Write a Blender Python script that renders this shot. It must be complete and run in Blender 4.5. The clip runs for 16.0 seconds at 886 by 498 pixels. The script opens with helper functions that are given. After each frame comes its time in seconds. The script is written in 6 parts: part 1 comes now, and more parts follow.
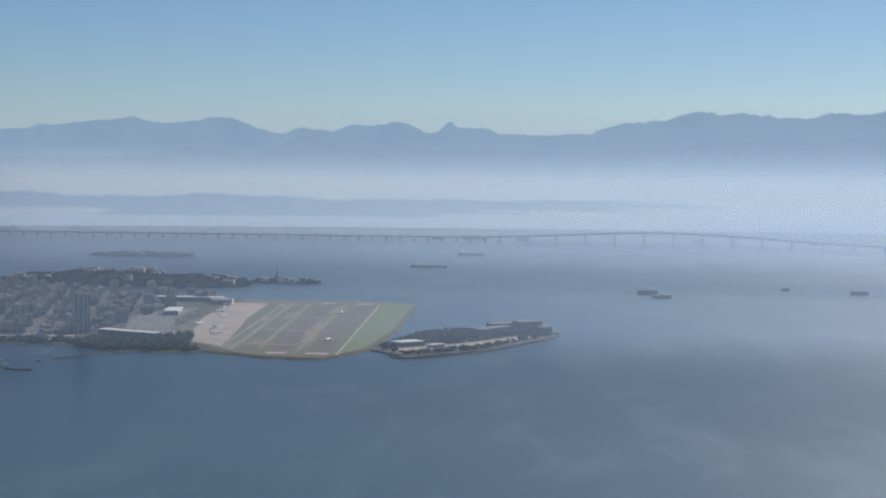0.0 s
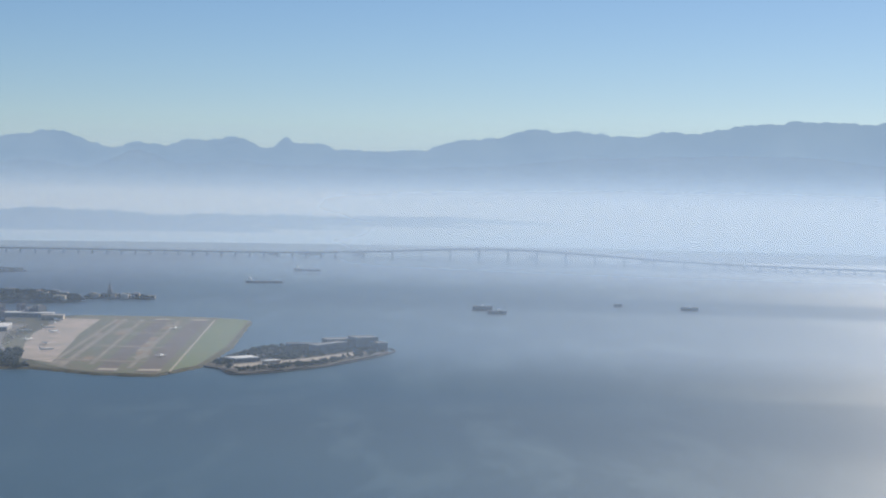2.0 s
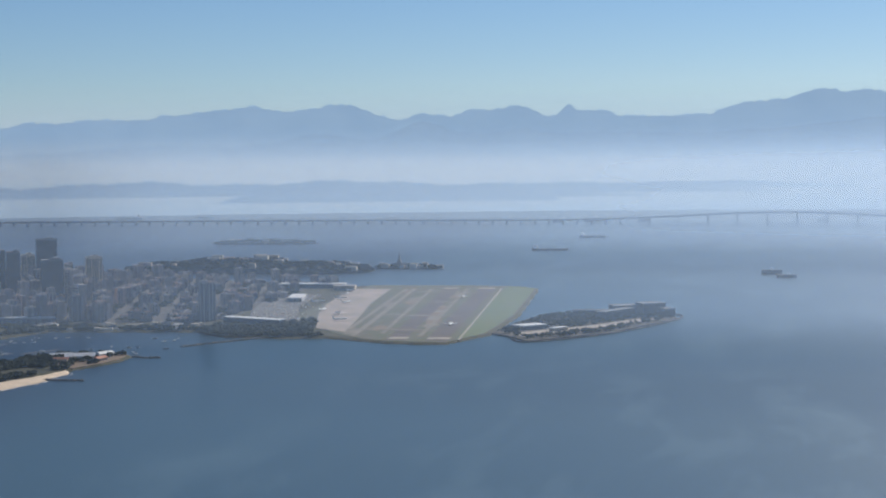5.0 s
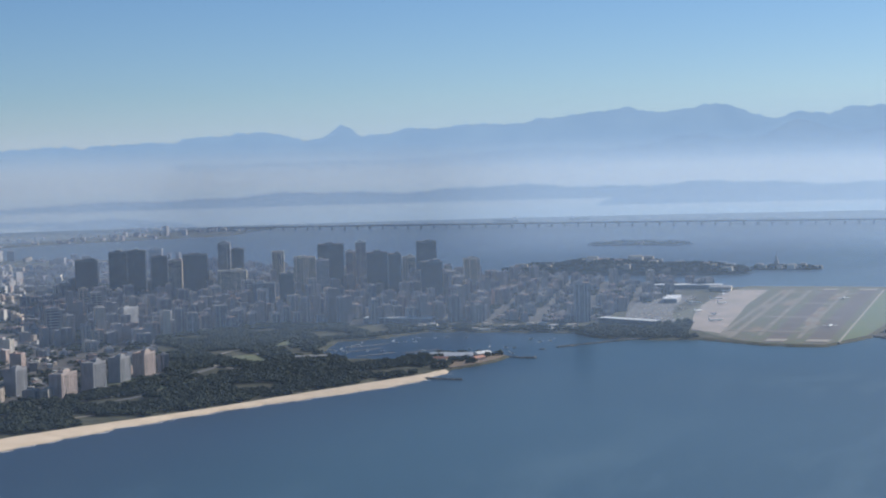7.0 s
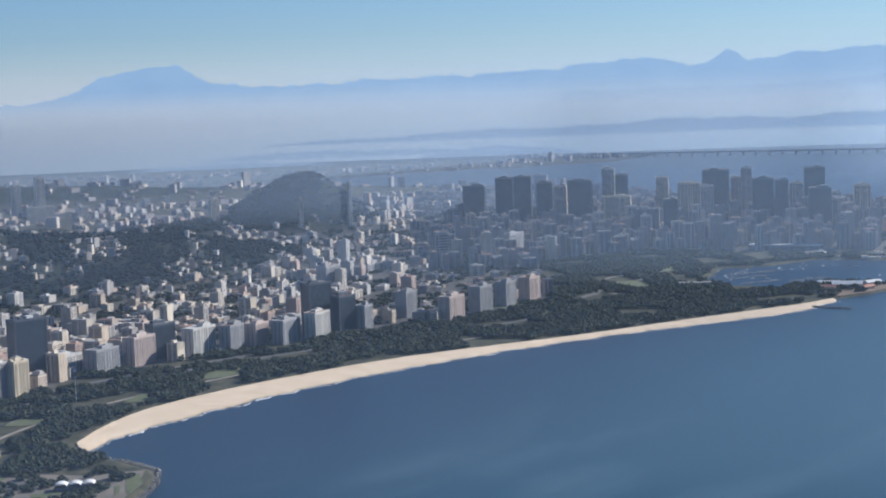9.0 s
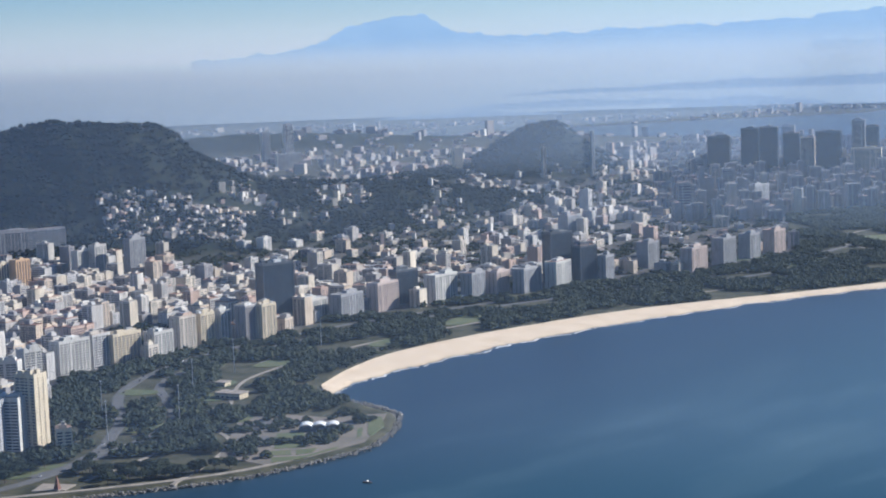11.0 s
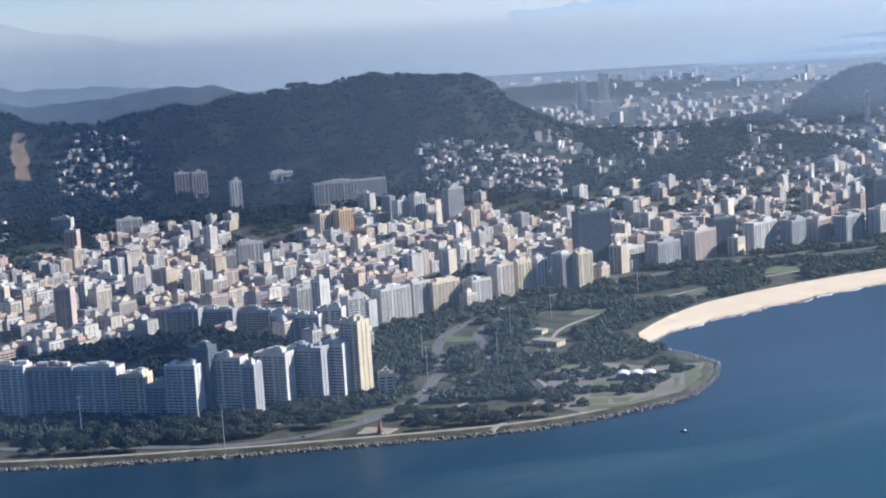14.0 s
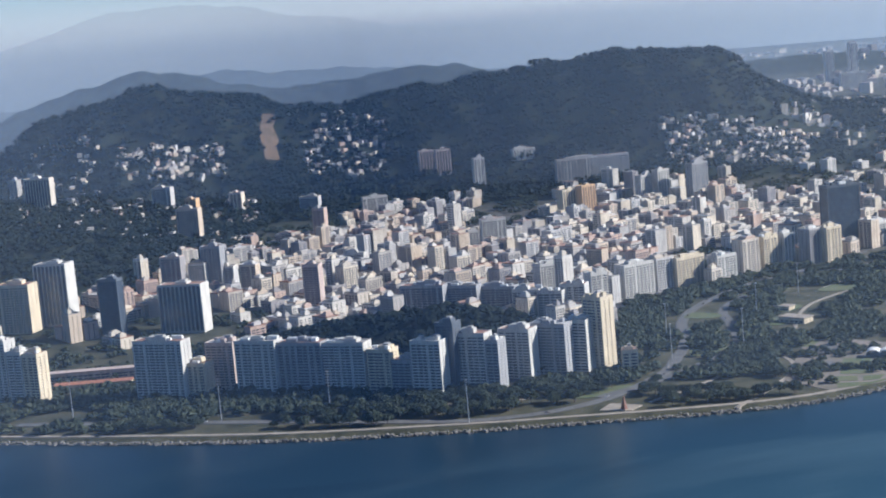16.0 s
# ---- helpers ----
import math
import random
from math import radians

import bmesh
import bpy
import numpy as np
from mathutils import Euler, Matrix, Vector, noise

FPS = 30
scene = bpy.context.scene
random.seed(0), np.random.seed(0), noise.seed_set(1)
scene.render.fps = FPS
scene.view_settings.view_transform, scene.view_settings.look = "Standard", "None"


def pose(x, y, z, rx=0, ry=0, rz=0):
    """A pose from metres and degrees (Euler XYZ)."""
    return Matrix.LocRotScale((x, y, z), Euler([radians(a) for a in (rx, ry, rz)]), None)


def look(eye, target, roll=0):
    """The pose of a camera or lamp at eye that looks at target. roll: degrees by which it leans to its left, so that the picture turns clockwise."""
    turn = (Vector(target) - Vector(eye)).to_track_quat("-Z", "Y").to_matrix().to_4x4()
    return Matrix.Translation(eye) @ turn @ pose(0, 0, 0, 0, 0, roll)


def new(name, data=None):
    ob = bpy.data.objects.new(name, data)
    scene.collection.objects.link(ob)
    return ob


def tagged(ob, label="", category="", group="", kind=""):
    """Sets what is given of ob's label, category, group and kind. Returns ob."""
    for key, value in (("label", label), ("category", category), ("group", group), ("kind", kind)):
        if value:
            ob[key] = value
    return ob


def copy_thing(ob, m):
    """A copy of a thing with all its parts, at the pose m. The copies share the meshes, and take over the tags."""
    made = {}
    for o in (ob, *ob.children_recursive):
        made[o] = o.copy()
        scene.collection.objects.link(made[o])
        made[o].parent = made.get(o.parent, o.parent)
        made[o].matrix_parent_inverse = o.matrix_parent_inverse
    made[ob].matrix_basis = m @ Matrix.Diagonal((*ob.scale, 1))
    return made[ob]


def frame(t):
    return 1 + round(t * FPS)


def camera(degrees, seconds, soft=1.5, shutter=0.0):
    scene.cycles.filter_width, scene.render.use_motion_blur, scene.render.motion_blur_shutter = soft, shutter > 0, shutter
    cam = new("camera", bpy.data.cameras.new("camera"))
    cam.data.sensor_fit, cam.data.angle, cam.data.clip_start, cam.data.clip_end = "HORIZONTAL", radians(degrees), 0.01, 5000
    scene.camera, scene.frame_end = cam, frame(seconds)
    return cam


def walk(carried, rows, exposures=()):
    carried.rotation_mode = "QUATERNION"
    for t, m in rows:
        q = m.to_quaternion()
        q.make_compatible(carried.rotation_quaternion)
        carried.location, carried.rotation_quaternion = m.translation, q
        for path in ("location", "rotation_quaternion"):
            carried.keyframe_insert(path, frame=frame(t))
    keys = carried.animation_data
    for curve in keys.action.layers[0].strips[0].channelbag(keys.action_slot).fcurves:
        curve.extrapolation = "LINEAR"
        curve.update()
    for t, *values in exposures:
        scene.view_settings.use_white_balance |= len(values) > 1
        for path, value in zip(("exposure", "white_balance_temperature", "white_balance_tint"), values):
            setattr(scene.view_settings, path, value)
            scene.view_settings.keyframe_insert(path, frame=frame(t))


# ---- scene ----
K = 0.45          # scene metres per metre of the bay: brings the long bridge inside the camera's five kilometres
EYE = 390 * K     # lookout on the summit above the bay mouth
cam = camera(28.5, 16.0, soft=2.0)
# seconds, azimuth from north, elevation, lean (degrees): a hand-held turn on the spot
ROWS = [
    (0.0, -5.13, -2.71, 0.58),
    (0.5, -3.95, -2.29, 0.56),
    (1.0, -2.64, -1.96, 0.62),
    (1.5, -1.12, -1.92, 0.85),
    (2.0, 0.25, -2.12, 1.00),
    (2.5, 0.92, -2.26, 0.71),
    (3.0, 0.73, -2.31, 0.32),
    (3.2, 0.38, -2.42, 0.28),
    (5.3, -11.47, -3.35, -1.00),
    (5.5, -13.09, -3.37, -1.26),
    (6.0, -16.35, -3.42, -1.30),
    (6.5, -18.66, -3.24, -1.20),
    (7.0, -21.38, -2.98, -1.52),
    (7.5, -24.68, -3.04, -1.82),
    (8.0, -28.09, -3.34, -2.07),
    (8.5, -31.36, -4.13, -2.03),
    (9.0, -34.04, -5.01, -2.16),
    (9.2, -35.02, -5.26, -2.25),
    (11.3, -43.40, -6.55, -2.14),
    (11.5, -44.39, -6.67, -2.22),
    (12.0, -46.88, -6.83, -2.56),
    (12.5, -48.69, -6.98, -3.02),
    (13.0, -50.07, -7.08, -3.47),
    (13.5, -51.31, -7.27, -3.59),
    (14.0, -52.57, -7.56, -3.59),
    (14.5, -54.60, -7.49, -4.12),
    (15.0, -56.54, -7.21, -4.34),
    (15.5, -58.30, -7.45, -4.43),
    (16.0, -60.64, -7.75, -4.95),
]
walk(cam, [(t, pose(0, 0, EYE, 90 + el, 0, -az) @ pose(0, 0, 0, 0, 0, lean)) for t, az, el, lean in ROWS],
     [(0, 0.22, 5650, 10), (0.8, 0.40, 5750, 10), (3, 0.38, 5720, 10), (5.5, 0.38, 5450, 10), (7.5, 0.50, 5260, 10), (9, 0.67, 5170, 10), (12.5, 1.02, 5090, 10), (14.5, 1.10, 5110, 10), (16, 0.97, 5120, 10)])

# ---- light ----
SUN_AZ, SUN_EL = 27, 28
world = bpy.data.worlds.new("sky")
scene.world = world
world.use_nodes = True
wn = world.node_tree
sky = wn.nodes.new("ShaderNodeTexSky")
sky.sky_type, sky.sun_disc = "NISHITA", False
sky.sun_elevation, sky.sun_rotation = radians(SUN_EL), radians(SUN_AZ)
sky.altitude, sky.air_density, sky.dust_density, sky.ozone_density = 100, 0.8, 0.1, 3.0
wn.links.new(sky.outputs[0], wn.nodes["Background"].inputs[0])
wn.nodes["Background"].inputs[1].default_value = 0.049
sun_data = bpy.data.lights.new("sun", "SUN")
sun_data.energy, sun_data.angle, sun_data.color = 5.0, radians(0.6), (1.0, 0.84, 0.63)
sun = new("sun", sun_data)
sa, se = radians(SUN_AZ), radians(SUN_EL)
sun.matrix_world = look((1000 * math.sin(sa), 1000 * math.cos(sa), 900), (1000 * math.sin(sa) - math.sin(sa) * math.cos(se),
                        1000 * math.cos(sa) - math.cos(sa) * math.cos(se), 900 - math.sin(se)))


# ---- materials ----
def feature(m):
    """Noise scale for features about m metres of the bay across."""
    return 1.0 / (m * K)


class Nodes:
    def __init__(self, name):
        self.mat = bpy.data.materials.new(name)
        self.mat.use_nodes = True
        self.tree = self.mat.node_tree
        self.bsdf = self.tree.nodes["Principled BSDF"]
        self.geo = self.tree.nodes.new("ShaderNodeNewGeometry")

    def node(self, kind, **inputs):
        n = self.tree.nodes.new(kind)
        for k, v in inputs.items():
            self.put(v, n.inputs[k.replace("_", " ")])
        return n

    def put(self, v, socket):
        if isinstance(v, bpy.types.NodeSocket):
            self.tree.links.new(v, socket)
        elif isinstance(v, (tuple, list)) and len(v) == 3 and socket.type == "RGBA":
            socket.default_value = (*v, 1)
        else:
            socket.default_value = v

    def noise(self, m, detail=4, rough=0.55, where=None, stretch=None):
        where = where or self.geo.outputs["Position"]
        if stretch:
            mp = self.node("ShaderNodeMapping", Vector=where, Scale=stretch[0], Rotation=(0, 0, radians(stretch[1])))
            where = mp.outputs[0]
        return self.node("ShaderNodeTexNoise", Vector=where, Scale=feature(m), Detail=detail, Roughness=rough).outputs[0]

    def ramp(self, fac, stops, interp="LINEAR"):
        n = self.node("ShaderNodeValToRGB", Fac=fac)
        n.color_ramp.interpolation = interp
        el = n.color_ramp.elements
        while len(el) < len(stops):
            el.new(0.5)
        for e, (p, c) in zip(el, stops):
            e.position, e.color = p, (*c, 1) if isinstance(c, (tuple, list)) else (c, c, c, 1)
        return n.outputs[0]

    def mix(self, fac, a, b, blend="MIX"):
        n = self.tree.nodes.new("ShaderNodeMix")
        n.data_type, n.blend_type = "RGBA", blend
        self.put(fac, n.inputs[0]), self.put(a, n.inputs[6]), self.put(b, n.inputs[7])
        return n.outputs[2]

    def math(self, op, a, b=0.0):
        n = self.tree.nodes.new("ShaderNodeMath")
        n.operation = op
        self.put(a, n.inputs[0]), self.put(b, n.inputs[1])
        return n.outputs[0]

    def bump(self, height, dist, strength=0.6):
        n = self.node("ShaderNodeBump", Height=height, Distance=dist * K, Strength=strength)
        self.put(n.outputs[0], self.bsdf.inputs["Normal"])

    def done(self, colour, rough=0.8, metal=0.0):
        self.put(colour, self.bsdf.inputs["Base Color"])
        self.put(rough, self.bsdf.inputs["Roughness"])
        self.put(metal, self.bsdf.inputs["Metallic"])
        return self.mat


def plain(name, a, b, m=6.0, rough=0.8, metal=0.0, relief=0.15):
    """Two colours mottled at two scales."""
    n = Nodes(name)
    c = n.mix(n.ramp(n.noise(m), [(0.35, 0.0), (0.65, 1.0)]), a, b)
    c = n.mix(n.ramp(n.noise(m * 9, 3), [(0.3, 0.0), (0.7, 0.35)]), c, tuple(0.6 * v for v in a))
    n.bump(n.noise(m * 0.3), relief)
    return n.done(c, rough, metal)


WALLS = [(0.0, (0.56, 0.50, 0.42)), (0.16, (0.66, 0.62, 0.56)), (0.30, (0.58, 0.48, 0.37)), (0.44, (0.44, 0.41, 0.38)),
         (0.56, (0.68, 0.60, 0.48)), (0.70, (0.52, 0.39, 0.32)), (0.80, (0.54, 0.52, 0.50)), (0.92, (0.32, 0.30, 0.30))]


def wall_material(name, per_object=True, fixed=None):
    n = Nodes(name)
    if fixed:
        base = n.mix(0.0, fixed, fixed)
    else:
        fac = n.node("ShaderNodeObjectInfo").outputs["Random"] if per_object else n.tree.nodes.new("ShaderNodeAttribute")
        if not per_object:
            fac.attribute_name = "tint"
            fac = fac.outputs["Fac"]
        base = n.ramp(fac, WALLS, "CONSTANT")
    grime = n.ramp(n.noise(5, 5, 0.7, stretch=((1, 1, 0.25), 0)), [(0.35, 0.72), (0.62, 1.0)])
    base = n.mix(1.0, base, grime, "MULTIPLY")
    n.bump(n.noise(1.2), 0.1, 0.4)
    return n.done(base, 0.82)


def roof_material(name, per_object=True):
    n = Nodes(name)
    if per_object:
        fac = n.node("ShaderNodeObjectInfo").outputs["Random"]
    else:
        a = n.tree.nodes.new("ShaderNodeAttribute")
        a.attribute_name = "tint"
        fac = n.math("FRACT", n.math("MULTIPLY", a.outputs["Fac"], 7.31))
    base = n.ramp(fac, [(0.0, (0.28, 0.27, 0.26)), (0.25, (0.40, 0.38, 0.36)), (0.40, (0.30, 0.17, 0.12)), (0.58, (0.20, 0.20, 0.20)),
                        (0.78, (0.55, 0.54, 0.52)), (0.88, (0.33, 0.21, 0.16))], "CONSTANT")
    base = n.mix(1.0, base, n.ramp(n.noise(4, 5, 0.7), [(0.3, 0.6), (0.65, 1.0)]), "MULTIPLY")
    n.bump(n.noise(1.0), 0.12, 0.5)
    return n.done(base, 0.9)


M = {}
M["wall"], M["wall_far"] = wall_material("painted_render"), wall_material("painted_render_far", False)
M["wall_white"] = wall_material("white_render", fixed=(0.55, 0.53, 0.49))
M["wall_cream"] = wall_material("cream_render", fixed=(0.62, 0.53, 0.38))
M["wall_grey"] = wall_material("grey_render", fixed=(0.33, 0.33, 0.34))
M["wall_dark"] = wall_material("dark_cladding", fixed=(0.085, 0.10, 0.125))
M["wall_ochre"] = wall_material("ochre_render", fixed=(0.66, 0.44, 0.24))
M["wall_pink"] = wall_material("pink_render", fixed=(0.52, 0.42, 0.37))
M["roof"], M["roof_far"] = roof_material("flat_roofing"), roof_material("flat_roofing_far", False)
M["glass"] = plain("window_glass", (0.026, 0.040, 0.068), (0.06, 0.08, 0.11), 3.0, 0.18, 0.0, 0.02)
M["concrete"] = plain("concrete", (0.42, 0.41, 0.39), (0.30, 0.29, 0.28), 8)
M["bridge"] = plain("weathered_concrete", (0.05, 0.05, 0.055), (0.08, 0.08, 0.08), 30)
M["steel"] = plain("painted_steel", (0.45, 0.46, 0.48), (0.32, 0.33, 0.35), 3, 0.45, 0.3)
M["white"] = plain("white_paint", (0.78, 0.78, 0.76), (0.66, 0.66, 0.64), 5, 0.5)
M["porphyry"] = plain("dark_red_stone", (0.13, 0.055, 0.035), (0.18, 0.08, 0.05), 3, 0.7)
M["hull"] = plain("ship_hull", (0.06, 0.07, 0.09), (0.11, 0.08, 0.07), 12, 0.5)
M["tile"] = plain("terracotta", (0.34, 0.15, 0.09), (0.45, 0.22, 0.14), 4, 0.85)
M["asphalt"] = plain("asphalt", (0.085, 0.085, 0.087), (0.13, 0.128, 0.125), 7, 0.9)
M["apron"] = plain("concrete_apron", (0.34, 0.285, 0.245), (0.22, 0.19, 0.165), 70, 0.9)
M["runway"] = plain("runway_asphalt", (0.040, 0.033, 0.033), (0.075, 0.058, 0.055), 60, 0.9)
M["path"] = plain("pale_paving", (0.34, 0.295, 0.24), (0.22, 0.195, 0.16), 9, 0.9)
M["rock"] = plain("granite_boulders", (0.28, 0.26, 0.23), (0.15, 0.14, 0.13), 2.5, 0.9, relief=0.4)
M["cliff"] = plain("bare_earth", (0.40, 0.30, 0.20), (0.28, 0.21, 0.15), 20, 0.95)
M["bark"] = plain("bark", (0.10, 0.075, 0.055), (0.16, 0.12, 0.09), 0.6, 0.95)
M["airgrass"] = plain("airfield_grass", (0.060, 0.082, 0.038), (0.085, 0.070, 0.050), 45, 0.95)
M["verge"] = plain("green_verge", (0.070, 0.125, 0.040), (0.095, 0.120, 0.050), 45, 0.95)
M["shoulder"] = plain("worn_taxiway", (0.20, 0.17, 0.14), (0.12, 0.11, 0.085), 50, 0.95)
M["dirt"] = plain("brown_soil", (0.20, 0.135, 0.085), (0.11, 0.085, 0.055), 18, 0.95)
M["lawn"] = plain("mown_grass", (0.075, 0.100, 0.036), (0.120, 0.125, 0.055), 14, 0.95, relief=0.3)


def leaf_material(name, stops):
    n = Nodes(name)
    fac = n.mix(0.5, n.geo.outputs["Random Per Island"], n.noise(40, 3))
    c = n.ramp(fac, stops)
    c = n.mix(n.ramp(n.noise(1.5), [(0.4, 0.0), (0.7, 0.5)]), c, tuple(0.5 * v for v in stops[0][1]))
    n.bump(n.noise(0.8), 0.5, 0.8)
    n.bsdf.inputs["Specular IOR Level"].default_value = 0.08   # matt leaves
    return n.done(c, 0.85)


M["leaf"] = leaf_material("park_foliage", [(0.25, (0.019, 0.026, 0.018)), (0.5, (0.034, 0.043, 0.026)), (0.75, (0.070, 0.078, 0.045))])
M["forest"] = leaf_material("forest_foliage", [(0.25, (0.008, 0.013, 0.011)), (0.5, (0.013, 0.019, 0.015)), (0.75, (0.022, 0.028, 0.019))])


def sand_material():
    n = Nodes("beach_sand")
    c = n.ramp(n.noise(30, 5), [(0.3, (0.56, 0.44, 0.30)), (0.7, (0.68, 0.56, 0.41))])
    c = n.mix(n.ramp(n.noise(3, 6, 0.7), [(0.45, 0.0), (0.75, 0.4)]), c, (0.44, 0.34, 0.23))
    # wet sand by the water's edge
    z = n.node("ShaderNodeSeparateXYZ", Vector=n.geo.outputs["Position"]).outputs[2]
    wet = n.ramp(n.math("MULTIPLY", z, 1 / (3.0 * K)), [(0.08, 1.0), (0.22, 0.0)])
    c = n.mix(n.math("MULTIPLY", wet, 0.6), c, (0.30, 0.24, 0.17))
    n.bump(n.noise(2.0, 5), 0.25, 0.7)
    return n.done(c, 0.92)


M["sand"] = sand_material()
M["foam"] = plain("surf_foam", (0.75, 0.76, 0.76), (0.55, 0.58, 0.60), 3, 0.6)


def water_material():
    n = Nodes("bay_water")
    warp = n.node("ShaderNodeVectorMath", Vector=n.geo.outputs["Position"])
    warp.operation = "MULTIPLY_ADD"
    big = n.node("ShaderNodeTexNoise", Vector=n.geo.outputs["Position"], Scale=feature(1100), Detail=1.5)
    n.put(big.outputs["Color"], warp.inputs[0])
    warp.inputs[1].default_value = (420 * K, 420 * K, 0)
    n.put(n.geo.outputs["Position"], warp.inputs[2])
    streak = n.noise(430, 6, 0.6, warp.outputs[0], ((3.0, 0.8, 1), 15))
    slick = n.math("MULTIPLY", n.ramp(streak, [(0.48, 0.0), (0.58, 0.45), (0.70, 1.0)], "EASE"), n.ramp(n.noise(1500, 3), [(0.36, 0.1), (0.62, 1.0)], "EASE"))
    # streaks lie out in the bay, where the tide runs
    off = n.node("ShaderNodeSeparateXYZ", Vector=n.geo.outputs["Position"]).outputs[0]
    slick = n.math("MULTIPLY", slick, n.ramp(n.math("ADD", n.math("DIVIDE", off, 3000 * K), 0.5), [(0.06, 0.12), (0.30, 1.0)]))
    broad = n.ramp(n.noise(1500, 3), [(0.35, 0.0), (0.65, 1.0)])
    c = n.mix(broad, (0.006, 0.019, 0.039), (0.009, 0.026, 0.047))
    # paler base colour away from the park shore
    offshore = n.ramp(n.math("ADD", n.math("DIVIDE", off, 3000 * K), 0.5), [(0.05, 0.0), (0.22, 1.0)], "EASE")
    c = n.mix(offshore, c, n.mix(broad, (0.021, 0.059, 0.088), (0.027, 0.067, 0.096)))
    c = n.mix(n.math("MULTIPLY", slick, 0.42), c, (0.17, 0.25, 0.28))
    rough = n.math("ADD", 0.33, n.math("MULTIPLY", broad, 0.04))
    n.bump(n.noise(8, 5, 0.65, stretch=((1, 1.6, 1), 25)), 1.0, 0.10)
    n.bsdf.inputs["IOR"].default_value = 1.333
    return n.done(c, rough)


M["water"] = water_material()


def ground_material():
    """Open land between the buildings: streets, yards and rough grass."""
    n = Nodes("city_ground")
    town = n.mix(n.ramp(n.noise(18, 4), [(0.4, 0.0), (0.6, 1.0)]), (0.060, 0.060, 0.060), (0.12, 0.112, 0.105))
    wild = n.mix(n.ramp(n.noise(25, 5), [(0.35, 0.0), (0.65, 1.0)]), (0.012, 0.018, 0.012), (0.026, 0.030, 0.019))
    tended = n.mix(n.ramp(n.noise(25, 5), [(0.35, 0.0), (0.65, 1.0)]), (0.030, 0.034, 0.020), (0.085, 0.080, 0.050))
    z = n.node("ShaderNodeSeparateXYZ", Vector=n.geo.outputs["Position"]).outputs[2]
    high = n.ramp(n.math("MULTIPLY", z, 1 / (100 * K)), [(0.10, 0.0), (0.30, 1.0)])
    attr = n.tree.nodes.new("ShaderNodeAttribute")
    attr.attribute_name = "planted"
    mask = n.math("MAXIMUM", high, attr.outputs["Fac"])
    n.bump(n.noise(6), 0.5)
    n.bsdf.inputs["Specular IOR Level"].default_value = 0.15
    return n.done(n.mix(mask, town, n.mix(high, tended, wild)), 0.95)


M["ground"] = ground_material()


def haze_material(name, low, high, tint, amounts, r, sideways=0.6, inland=0.0):
    """Airborne mist on a sheet: mostly clear, thinning out above the inversion; it scatters sun and sky light, with
    glow added inland.
    """
    n = Nodes(name)
    t = n.tree
    t.nodes.remove(n.bsdf)
    z = n.node("ShaderNodeSeparateXYZ", Vector=n.geo.outputs["Position"]).outputs[2]
    foot = n.ramp(n.math("DIVIDE", z, low * K), [(0.0, 0.0), (1.0, 1.0)], "EASE")
    top = n.ramp(n.math("DIVIDE", z, 600 * K), [(high[0] / 600, 1.0), (high[1] / 600, 0.0)], "EASE")
    patch = n.ramp(n.noise(1400, 3, stretch=((1, 1, 6), 0)), [(0.3, 0.85), (0.7, 1.0)])
    x = n.node("ShaderNodeSeparateXYZ", Vector=n.geo.outputs["Position"]).outputs[0]
    # denser over the town inland and towards the open bay mouth, thinner between
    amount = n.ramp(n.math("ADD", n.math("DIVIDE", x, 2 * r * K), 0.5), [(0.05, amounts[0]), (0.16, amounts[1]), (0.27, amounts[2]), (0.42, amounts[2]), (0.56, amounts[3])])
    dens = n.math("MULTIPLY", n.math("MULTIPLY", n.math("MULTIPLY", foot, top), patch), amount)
    # mask that whitens the tint inland and brings in the added glow
    inland_pale = n.ramp(n.math("ADD", n.math("DIVIDE", x, 2 * r * K), 0.5), [(0.03, 1.0), (0.20, 0.25), (0.34, 0.0)])
    tint = n.mix(n.math("MULTIPLY", inland_pale, inland), tint, (0.80, 0.83, 0.86))
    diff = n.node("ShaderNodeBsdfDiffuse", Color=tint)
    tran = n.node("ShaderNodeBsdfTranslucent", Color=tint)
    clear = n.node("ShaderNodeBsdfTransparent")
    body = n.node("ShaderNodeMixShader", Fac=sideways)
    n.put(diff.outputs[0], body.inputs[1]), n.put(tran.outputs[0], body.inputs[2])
    if inland > 0.5:   # emission added inland, where the sun only grazes the sheet
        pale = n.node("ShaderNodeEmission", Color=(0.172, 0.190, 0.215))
        both = n.node("ShaderNodeMixShader", Fac=n.math("MULTIPLY", inland_pale, inland))
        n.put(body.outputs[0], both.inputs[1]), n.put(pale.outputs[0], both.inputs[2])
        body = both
    out = n.node("ShaderNodeMixShader", Fac=dens)
    n.put(clear.outputs[0], out.inputs[1]), n.put(body.outputs[0], out.inputs[2])
    t.links.new(out.outputs[0], t.nodes["Material Output"].inputs[0])
    return n.mat


